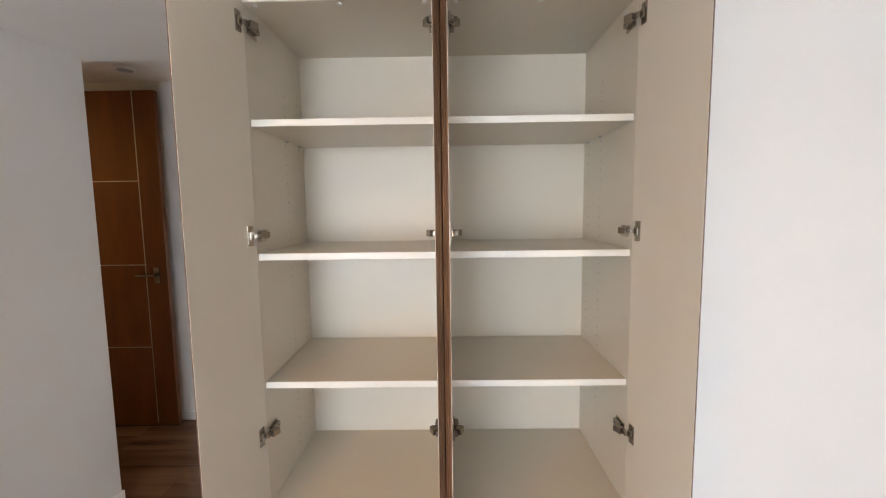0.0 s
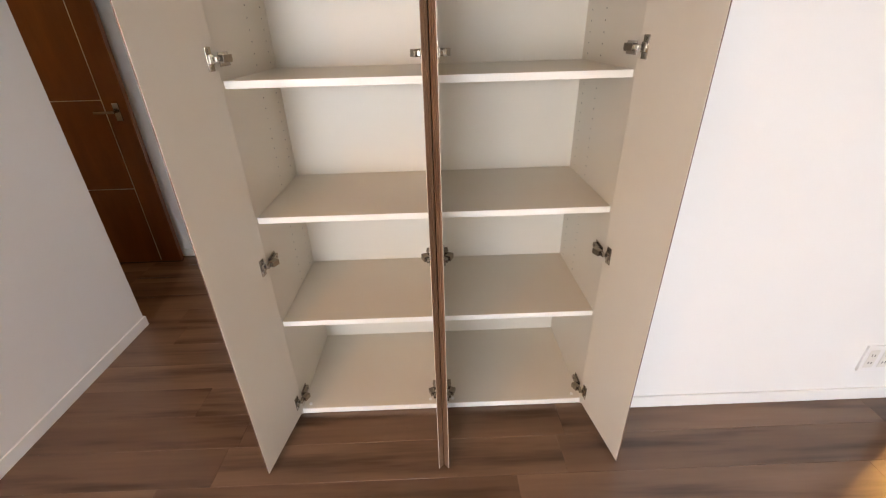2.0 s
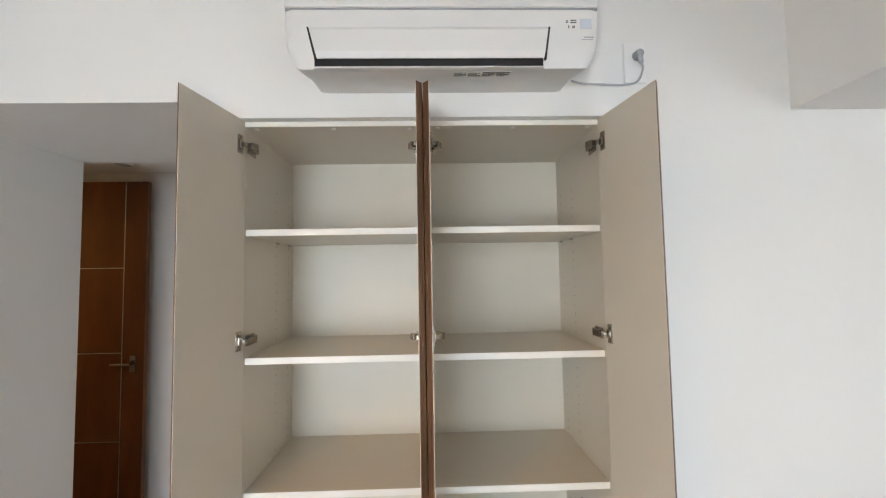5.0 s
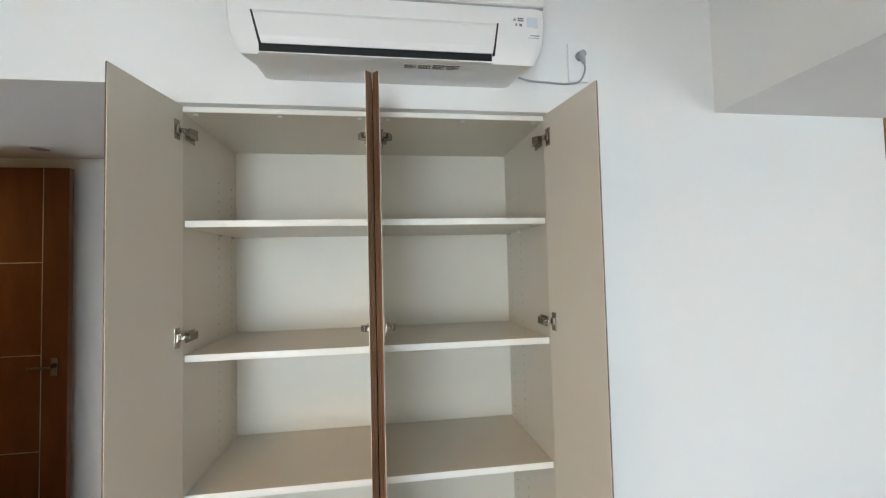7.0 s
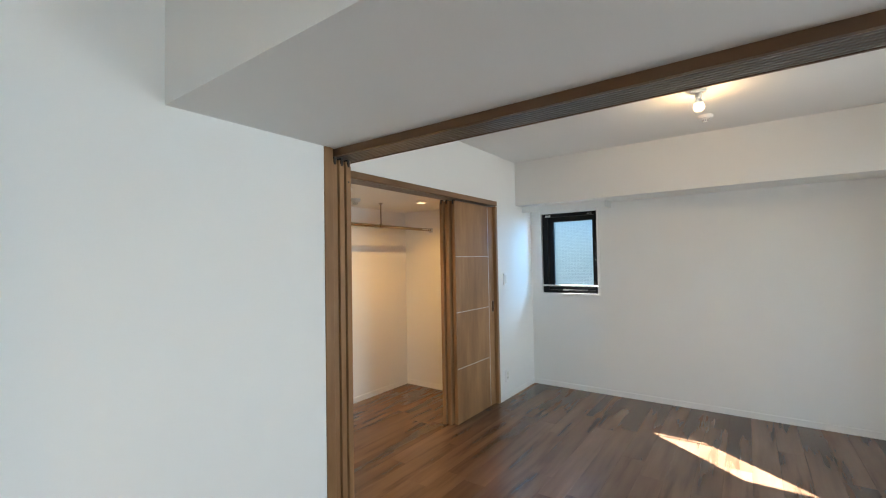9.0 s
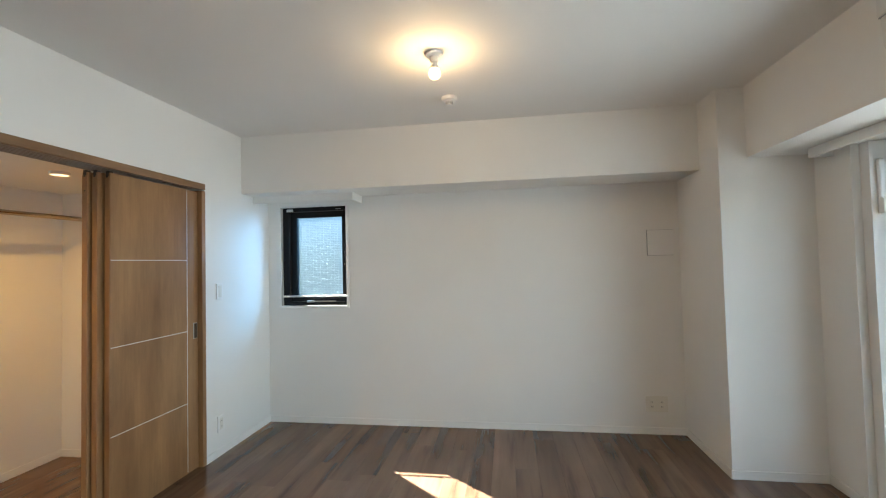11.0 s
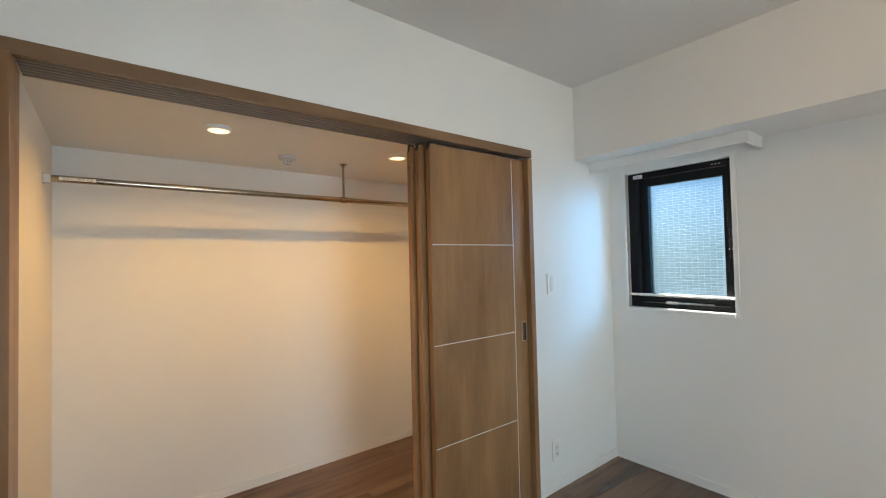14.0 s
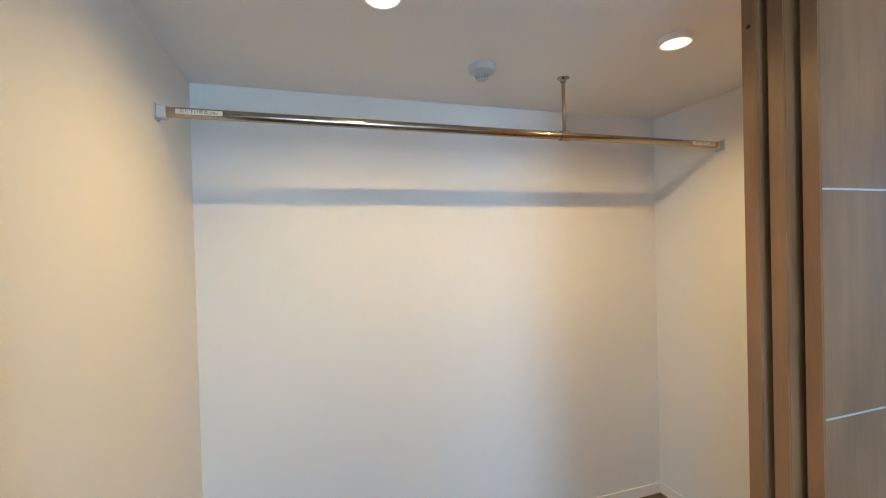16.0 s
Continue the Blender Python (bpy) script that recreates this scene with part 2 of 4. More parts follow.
# ---- plan ----
W = 1.198            # front of the cabinet's carcass
WN = 1.170           # face of the living room's north wall
N = 1.550            # face of the bedroom's north wall
E = 5.120            # face of the bedroom's east wall
S = -2.510           # face of the south wall
LW = -1.556          # face of the living room's west wall
C = 2.475            # ceilings
BEAM = 1.990         # underside of the beam over the partition
CX0, CX1, CYB, CZ = 2.135, 4.313, 2.780, 1.993   # closet

# ---- walls, ceilings, beams ----
solid("floor", [(LW - 0.13, E + 0.15, S - 0.25, 1.70, -0.12, -0.012), (-3.1, -0.58, 1.70, 2.75, -0.12, -0.012), (1.80, CX1 + 0.1, 1.70, 2.90, -0.12, -0.012)], SUBFLOOR, "brown oak-look plank floor running through all rooms", "floor")
solid("ground", [(-60, 60, -60, 60, -6.2, -6.0)], GROUND, "grey concrete ground outside the flat", "ground")
solid("wall_north", [(0.570, 1.855, WN, W + 0.12, -0.02, C), (-0.66, 0.570, WN, W + 0.12, 1.974, C), (-0.66, -0.580, WN, W + 0.12, -0.02, 1.974), (LW, -0.66, WN, W + 0.12, 2.025, C)], PAPER, "white wallpapered wall over and beside the built-in cabinet", "wall")
solid("wall_cabinet_side", [(-0.66, -0.580, W + 0.12, 2.75, -0.02, 2.6)], PAPER, "white wall beside the built-in cabinet", "wall")
solid("wall_cabinet_back", [(-0.58, 1.90, 1.70, 1.78, -0.02, 2.6)], PAPER, "plain wall behind the cabinet", "wall")
solid("soffit", [(LW, -0.66, W + 0.12, 1.843, 2.025, 2.62)], PAPER, "white dropped soffit over the way to the hall", "soffit")
solid("wall_west", [(LW - 0.13, LW, S - 0.25, 1.826, -0.02, 2.62)], PAPER, "white wallpapered wall ending at the hall", "wall")
solid("wall_hall_south", [(-3.1, LW - 0.13, 1.70, 1.826, -0.02, 2.62)], PAPER, "white wall of the hall", "wall")
solid("wall_hall_north", [(-3.1, -0.58, 2.62, 2.75, -0.02, 2.62)], PAPER, "white wall at the back of the hall", "wall")
solid("wall_hall_west", [(-3.2, -3.1, 1.72, 2.75, -0.02, 2.62)], PAPER, "plain end wall of the hall", "wall")
solid("ceiling_hall", [(-3.1, LW, 1.826, 2.62, 2.17, 2.3), (LW, -0.66, 1.843, 2.62, 2.17, 2.3)], CEIL, "low white ceiling of the hall", "ceiling")
solid("ceiling", [(LW - 0.13, E + 0.15, S - 0.15, N + 0.2, C, C + 0.15)], CEIL, "white papered ceiling", "ceiling")
solid("beam_partition", [(1.160, 2.085, S, WN, BEAM, C), (1.855, 2.085, WN, N + 0.15, BEAM, C)], PAPER, "white boxed beam over the sliding partition", "beam")
solid("beam_east", [(4.722, E, -1.965, N, 2.004, C)], PAPER, "white boxed beam over the window wall", "beam")
solid("beam_south", [(2.085, 4.45, S - 0.15, -2.13, 2.018, C)], PAPER, "white boxed beam over the balcony window", "beam")
solid("column", [(4.45, E + 0.15, S - 0.15, -1.965, -0.02, C)], PAPER, "white boxed corner column", "column")
solid("wall_bedroom_north", [(2.085, 4.286, N, N + 0.15, 2.0, C), (4.286, E, N, N + 0.15, -0.02, C)], PAPER, "white wallpapered wall round the closet", "wall")
WY0, WY1, WZ0, WZ1 = 0.805, 1.424, 1.040, 1.930     # east window's opening
solid("wall_east", [(E, E + 0.15, S - 0.15, WY0, -0.02, C), (E, E + 0.15, WY1, N + 0.15, -0.02, C), (E, E + 0.15, WY0, WY1, -0.02, WZ0), (E, E + 0.15, WY0, WY1, WZ1, C)], PAPER, "white wallpapered wall with a small window", "wall")
SX0, SX1, SZ1 = 2.30, 4.105, 2.0                      # bedroom's balcony window
LX0, LX1 = -1.48, -0.22                               # living room's balcony window
solid("wall_south", [(LW, LX0 - 0.065, S - 0.25, S, -0.02, C), (LX0 - 0.065, LX1 + 0.065, S - 0.25, S, SZ1 + 0.002, BEAM), (LW, 2.085, S - 0.25, S - 0.15, BEAM, C), (LX1 + 0.065, SX0 - 0.065, S - 0.25, S, -0.02, BEAM), (SX0 - 0.065, SX1 + 0.065, S - 0.25, S, SZ1 + 0.002, 2.018), (SX1 + 0.065, 4.45, S - 0.25, S, -0.02, 2.018)], PAPER, "white wall with balcony windows", "wall")
solid("wall_closet_west", [(2.040, CX0, N + 0.05, CYB, -0.02, 2.3)], PAPER, "white closet side wall", "wall")
solid("wall_closet_east", [(CX1, CX1 + 0.1, N + 0.15, CYB, -0.02, 2.3)], PAPER, "white closet side wall", "wall")
solid("wall_closet_back", [(1.80, CX1 + 0.1, CYB, CYB + 0.12, -0.02, 2.3)], PAPER, "white closet back wall", "wall")
solid("ceiling_closet", [(CX0, CX1, N + 0.15, CYB, CZ, CZ + 0.12)], CEIL, "low white closet ceiling", "ceiling")
solid("wall_pocket", [(1.840, 1.900, W + 0.12, CYB, -0.02, 1.99), (1.900, 2.040, 2.06, 2.10, -0.02, 1.99)], PAPER, "plain wall of the door pocket", "wall")

bh, bt = 0.055, 0.009
for name, b in (("baseboard_north", (0.62, 1.853, WN - bt, WN, 0, bh)), ("baseboard_west", (LW, LW + bt, S, 1.826 + bt, 0, bh)),
                ("baseboard_hall_south", (-3.1, LW, 1.826, 1.826 + bt, 0, bh)), ("baseboard_hall_north", (-3.1, -0.66, 2.62 - bt, 2.62, 0, bh)),
                ("baseboard_cabinet_side", (-0.66 - bt, -0.66, WN, 2.62 - bt, 0, bh)),
                ("baseboard_bedroom_north", (4.288, E - bt, N - bt, N, 0, bh)), ("baseboard_east", (E - bt, E, -1.965, N, 0, bh)),
                ("baseboard_column_north", (4.45 - bt, E - bt, -1.965, -1.965 + bt, 0, bh)), ("baseboard_column_west", (4.45 - bt, 4.45, S, -1.965, 0, bh)),
                ("baseboard_south", (SX1 + 0.066, 4.45 - bt, S, S + bt, 0, bh)), ("baseboard_closet_back", (CX0 + bt, CX1 - bt, CYB - bt, CYB, 0, bh)),
                ("baseboard_closet_west", (CX0, CX0 + bt, N + 0.2, CYB, 0, bh)), ("baseboard_closet_east", (CX1 - bt, CX1, N + 0.2, CYB, 0, bh))):
    solid(name, [b], BASE, "low white skirting board along the wall", "baseboard", bevel=0.002)


# ---- sliding partition: pocket jamb, header with rails, stacked panels ----
def rails(owner, axis, a0, a1, c0, c1, z, count):
    """A sliding track along one axis: a dark bed with upright ribs."""
    def bx(c, d, e, f):
        return box(B(), c, d, a0, a1, e, f) if axis == "y" else box(B(), a0, a1, c, d, e, f)
    part("track", bx(c0, c1, z + 0.012, z + 0.02), RAIL, owner, "dark brown track bed")
    for k in range(count + 1):
        c = c0 + k * (c1 - c0) / count
        part("track_rib", bx(c - 0.0045, c + 0.0045, z - 0.010, z + 0.012), RAIL_L, owner, "grey metal track rib")


jamb = thing("door_jamb", (1.89, W, 0), "light oak jamb at the end of the white wall, beside the door pocket", "door frame", kind="structure")
part("jamb", box(B(), 1.850, 1.902, WN - 0.006, W + 0.12, 0, BEAM, 0.002), OAK_Z, jamb)

HX0, HX1, HZ = 1.922, 2.078, 1.953
head = thing("sliding_door_header", (2.0, -0.6, HZ), "oak header under the beam with a dark four-groove sliding track", "door frame", kind="structure")
part("fascia", box(B(), HX0 - 0.005, HX0 + 0.016, S, W, HZ, BEAM, 0.0015), OAK_Y_SHADED, head)
part("fascia", box(B(), HX1 - 0.012, HX1 + 0.003, S, N, HZ, BEAM, 0.0015), OAK_Y_SHADED, head)
rails(head, "y", S, N, HX0 + 0.020, HX1 - 0.016, HZ + 0.012, 6)


def sliding_panel(name, axis, a0, a1, c0, c1, z0, z1, pull_side, line, lines, label, group, wide, faces, screw, mat=OAK_Z, pull_z=(0.907, 1.017)):
    """A flush sliding door leaf along one axis: core, edge strips, silver inlay lines, recessed pull.
    pull_side: +1 or -1, the end with the pull; line: distance of the upright inlay from that end."""
    def bx(bm, a, b, c, d, e, f, bev=0.0):
        return box(bm, a, b, c, d, e, f, bev) if axis == "x" else box(bm, c, d, a, b, e, f, bev)
    base = ((a0 + a1) / 2, (c0 + c1) / 2, z0) if axis == "x" else ((c0 + c1) / 2, (a0 + a1) / 2, z0)
    t = thing(name, base, label, "sliding door", group)
    part("leaf", bx(B(), a0 + 0.004, a1 - 0.004, c0, c1, z0, z1, 0.0012), mat, t)
    for a in (a0, a1 - 0.004):
        part("edge_strip", bx(B(), a, a + 0.004, c0 + 0.001, c1 - 0.001, z0, z1 - 0.02), mat, t)
    for side in faces:
        f = c0 if side < 0 else c1
        d0, d1 = (f - 0.0014, f + 0.0006) if side < 0 else (f - 0.0006, f + 0.0014)
        lx = a1 - line if pull_side > 0 else a0 + line
        part("inlay_line", bx(B(), lx - 0.0019, lx + 0.0019, d0, d1, z0 + 0.01, z1 - 0.01), INLAY, t, "thin silver inlay line")
        far = a0 + 0.006 if pull_side > 0 else a1 - 0.006
        for z in lines:
            part("inlay_line", bx(B(), min(far, lx), max(far, lx), d0, d1, z - 0.0020, z + 0.0020), INLAY, t, "thin silver inlay line")
        if name == "sliding_door":
            continue
        px = (a1 - 0.048, a1 - 0.010) if pull_side > 0 else (a0 + 0.010, a0 + 0.048)
        frame_bm = B()
        z0p, z1p = pull_z
        bx(frame_bm, px[0], px[0] + 0.003, d0, d1, z0p, z1p)
        bx(frame_bm, px[1] - 0.003, px[1], d0, d1, z0p, z1p)
        bx(frame_bm, px[0] + 0.003, px[1] - 0.003, d0, d1, z0p, z0p + 0.004)
        bx(frame_bm, px[0] + 0.003, px[1] - 0.003, d0, d1, z1p - 0.004, z1p)
        pull = part("pull", frame_bm, ALU, t, "recessed metal finger pull")
        part("pull_cup", bx(B(), px[0] + 0.003, px[1] - 0.003, (d0 * 2 + d1) / 3, (d0 + 2 * d1) / 3, z0p + 0.004, z1p - 0.004), NICKEL, pull)
    # dark hanger notch at the top of the near end
    a = a0 if wide < 0 else a1
    mid = (c0 + c1) / 2
    part("hanger_notch", bx(B(), a - 0.0012 if wide < 0 else a - 0.03, a + 0.03 if wide < 0 else a + 0.0012, mid - 0.006, mid + 0.007, z1 - 0.028, z1 + 0.010), GROOVE, t, "dark hanger notch")
    if not screw:
        return t
    part("edge_screw", cyl(B(), *((((a - 0.0006 if wide < 0 else a + 0.0006), (c0 + c1) / 2, z1 - 0.105), ((a + 0.004 if wide < 0 else a - 0.004), (c0 + c1) / 2, z1 - 0.105)) if axis == "x" else
         (((c0 + c1) / 2, (a - 0.0006 if wide < 0 else a + 0.0006), z1 - 0.105), ((c0 + c1) / 2, (a + 0.004 if wide < 0 else a - 0.004), z1 - 0.105))), 0.005, seg=12), GROOVE, t)
    return t


for k in range(3):
    x = 1.910 + k * 0.0445
    sliding_panel("sliding_door", "y", 1.180, 2.03, x, x + 0.032, 0.006, 1.943, -1, 0.216, (1.455, 0.967, 0.478),
                  "light oak sliding door leaf pushed into the wall pocket", "stacked partition door leaves", -1, (1,) if k == 2 else (), k == 2)

# ---- closet: casing, track, stacked doors ----
case = thing("closet_frame", (3.2, N, 0), "light oak frame round the closet opening with a grooved track on top", "door frame", kind="structure")
part("side_casing", box(B(), 2.034, 2.153, N - 0.030, N + 0.05, 0, 1.962, 0.002), OAK_Z, case, "wide oak side casing")
part("side_lining", box(B(), 2.1355, 2.153, N + 0.05, N + 0.12, 0, 1.962, 0.0015), OAK_Z, case)
part("side_casing", box(B(), 4.254, 4.290, N - 0.006, N + 0.19, 0, 1.955, 0.002), OAK_Z, case)
part("head_casing", box(B(), 2.024, 4.290, N - 0.006, N + 0.016, 1.962, 2.007, 0.002), OAK_X, case)
part("head_lining", box(B(), 2.147, 4.254, N + 0.175, N + 0.19, 1.984, 1.9985, 0.001), OAK_X, case)
rails(case, "x", 2.153, 4.254, N + 0.020, N + 0.172, 1.9775, 6)
for k in range(3):
    y = N + 0.026 + k * 0.047
    sliding_panel("closet_door", "x", (3.573, 3.542, 3.527)[k], 4.250, y, y + 0.034, 0.006, 1.946, 1, 0.103, (1.455, 0.967, 0.478),
                  "oak-look closet sliding door with silver inlay lines, pushed aside", "stacked closet door leaves", -1, (-1,) if k == 0 else (), k == 2)


# ---- built-in cabinet: two units with open doors ----

def hinge_mesh():
    """A concealed cup hinge: plate on the door, cup arm, plate on the side. Origin at the carcass edge, +x into the cabinet, +y into its depth."""
    bm = B()
    box(bm, 0.000, 0.003, 0.006, 0.066, -0.020, 0.014, 0.0008)
    box(bm, 0.003, 0.015, 0.020, 0.060, -0.0085, 0.0085, 0.0012)
    wedge = B()
    box(wedge, 0.002, 0.021, -0.004, 0.024, -0.0095, 0.0095, 0.0012)
    wedge.transform(Matrix.Translation((0.004, 0, 0)) @ Matrix.Rotation(radians(-24), 4, "Z"))
    join(bm, wedge)
    box(bm, 0.003, 0.013, -0.026, -0.002, -0.006, 0.006, 0.0010)
    cyl(bm, (0.012, 0.048, 0), (0.0165, 0.048, 0), 0.0038, seg=10)
    return mesh_of("hinge", bm, HINGE_STEEL)


def cup_mesh():
    """The cup flange on the door's inner face: +x away from that face, y along the door from its hinged edge."""
    bm = B()
    box(bm, 0.0, 0.003, -0.038, -0.014, -0.029, 0.029, 0.0010)
    box(bm, 0.002, 0.009, -0.034, -0.016, -0.013, 0.013, 0.0025)
    cyl(bm, (0.002, -0.025, 0.020), (0.004, -0.025, 0.020), 0.0035, seg=10)
    cyl(bm, (0.002, -0.025, -0.020), (0.004, -0.025, -0.020), 0.0035, seg=10)
    return mesh_of("hinge_cup", bm, HINGE_STEEL)


HINGE_MESH, CUP_MESH = hinge_mesh(), cup_mesh()
HINGE_Z = (0.088, 0.690, 1.300, 1.894)
SHELF_Z = (0.446, 0.846, 1.244, 1.636)


def cabinet(x0, x1):
    """One unit: carcass sides, top, bottom, back, four shelves, two doors standing open at right angles."""
    t = thing("cabinet", ((x0 + x1) / 2, W + 0.23, 0), "tall built-in cabinet with empty greige shelves, both doors open", "cabinet", "built-in cabinet units")
    th, y0, y1 = 0.018, W - 0.002, 1.668
    for a in (x0, x1 - th):
        part("side_panel", box(B(), a, a + th, y0, y1, 0.0, 1.972, 0.0008), MELA, t)
    part("back_panel", box(B(), x0 + th, x1 - th, 1.652, y1, 0.0, 1.972), MELA_B, t, "cream back board")
    part("top_panel", box(B(), x0 + th, x1 - th, y0 + 0.004, 1.652, 1.956, 1.972), MELA, t)
    part("top_edge", box(B(), x0 + th, x1 - th, y0, y0 + 0.004, 1.956, 1.972, 0.0006), MELA_W, t, "white front edge band")
    part("bottom_panel", box(B(), x0 + th, x1 - th, y0 + 0.004, 1.652, 0.002, 0.026), MELA, t)
    part("bottom_edge", box(B(), x0 + th, x1 - th, y0, y0 + 0.004, 0.002, 0.026, 0.0006), MELA_W, t, "white front edge band")
    for z in SHELF_Z:
        sh = part("shelf", box(B(), x0 + th + 0.001, x1 - th - 0.001, W + 0.012, 1.650, z - 0.020, z), MELA, t)
        part("edge_band", box(B(), x0 + th + 0.001, x1 - th - 0.001, W + 0.009, W + 0.012, z - 0.020, z, 0.0006), MELA_W, sh, "white front edge band")
        for px, s in ((x0 + th, 1), (x1 - th, -1)):
            for py in (1.469, 1.598):
                part("shelf_pin", cyl(B(), (px, py, z - 0.024), (px + s * 0.011, py, z - 0.024), 0.0035, seg=10), GREYISH, sh)
    holes = B()
    for px, s in ((x0 + th, 1), (x1 - th, -1)):
        for py in (1.469, 1.598):
            for j in range(47):
                zz = 0.267 + j * 0.0333
                if min(abs(zz - z + 0.012) for z in SHELF_Z) > 0.02:
                    cyl(holes, (px, py, zz), (px + s * 0.0006, py, zz), 0.0022, seg=8)
    tagged(part("pin_holes", holes, GROOVE, t, "rows of small shelf-pin holes"), kind="stuff")
    for px in (x0 + 0.045, (x0 + x1) / 2, x1 - 0.045):
        part("bumper", cyl(B(), (px, W + 0.02, 1.9535), (px, W + 0.02, 1.957), 0.007, seg=12), PLASTIC, t, "small white door buffer")
    for px in (x0 + 0.045, x1 - 0.045):
        part("bumper", cyl(B(), (px, W + 0.022, 0.0255), (px, W + 0.022, 0.029), 0.006, seg=12), PLASTIC, t, "small white door buffer")
    return t


def cabinet_door(t, hx, hy, tip_x, tip_y, inner):
    """A door leaf standing open from its hinge line to its tip. inner: -1 or +1, the side in x on which its inside faces."""
    w, th, z0, z1 = math.hypot(tip_x - hx, tip_y - hy), 0.0155, 0.018, 1.973
    m = Matrix.Translation((hx, hy, 0)) @ Matrix.Rotation(math.atan2(tip_y - hy, tip_x - hx) + math.pi / 2, 4, "Z")
    def put_box(x0, x1, y0, y1, za, zb, bev=0.0):
        b = box(B(), x0, x1, y0, y1, za, zb, bev)
        b.transform(m)
        return b
    s = inner
    fx = (lambda a, b: (min(a * s, b * s), max(a * s, b * s)))
    def prism(pts, za, zb):
        bm = B()
        rows = [[bm.verts.new((x * s, y, z)) for x, y in pts] for z in (za, zb)]
        for k in range(len(pts)):
            bm.faces.new((rows[0][k], rows[0][(k + 1) % len(pts)], rows[1][(k + 1) % len(pts)], rows[1][k]))
        bm.faces.new(rows[0][::-1])
        bm.faces.new(rows[1])
        bmesh.ops.recalc_face_normals(bm, faces=bm.faces[:])
        bm.transform(m)
        return bm
    p0, p1 = Vector((-0.0012, -w)), Vector((-th + 0.001, -w + 0.014))
    way = (p1 - p0).normalized()
    out = Vector((-way.y, way.x))
    leaf = part("door", prism([(0, 0), (0, -w), tuple(p0), tuple(p1), (-th + 0.001, 0)], z0, z1), MELA, t)
    part("front_face", put_box(*fx(-th + 0.001, -th), -w + 0.014, 0, z0, z1), WALNUT, leaf, "brown wood-grain front")
    span = (p1 - p0).length
    def strip(a, b, lift):
        u, v = p0 + way * a * span, p0 + way * b * span
        return prism([tuple(u), tuple(v), tuple(v + out * lift), tuple(u + out * lift)], z0, z1)
    part("edge_groove", strip(0.02, 0.98, 0.0004), GROOVE, leaf)
    for a, b in ((0.0, 0.27), (0.35, 0.64), (0.72, 1.0)):
        part("edge_band", strip(a, b, 0.0016), WALNUT, leaf, "brown edge band")
    for z in HINGE_Z:
        cup = new("hinge_cup", CUP_MESH)
        cup.parent = leaf
        flip = Matrix.Diagonal((s, 1, 1, 1))
        cup.matrix_basis = m @ Matrix.Translation((0, 0, z)) @ flip
        hg = new("hinge_arm", HINGE_MESH)
        hg.parent = leaf
        hg.matrix_basis = Matrix.Translation((hx + 0.004 * s, W - 0.002, z)) @ flip
    return leaf


left = cabinet(-0.576, -0.004)
right = cabinet(-0.004, 0.568)
cabinet_door(left, -0.5575, W - 0.004, -0.601, 0.926, 1)
cabinet_door(left, -0.0175, W - 0.004, -0.0195, 0.921, -1)
cabinet_door(right, 0.0160, W - 0.004, 0.0145, 0.921, 1)
cabinet_door(right, 0.5495, W - 0.004, 0.590, 0.923, -1)


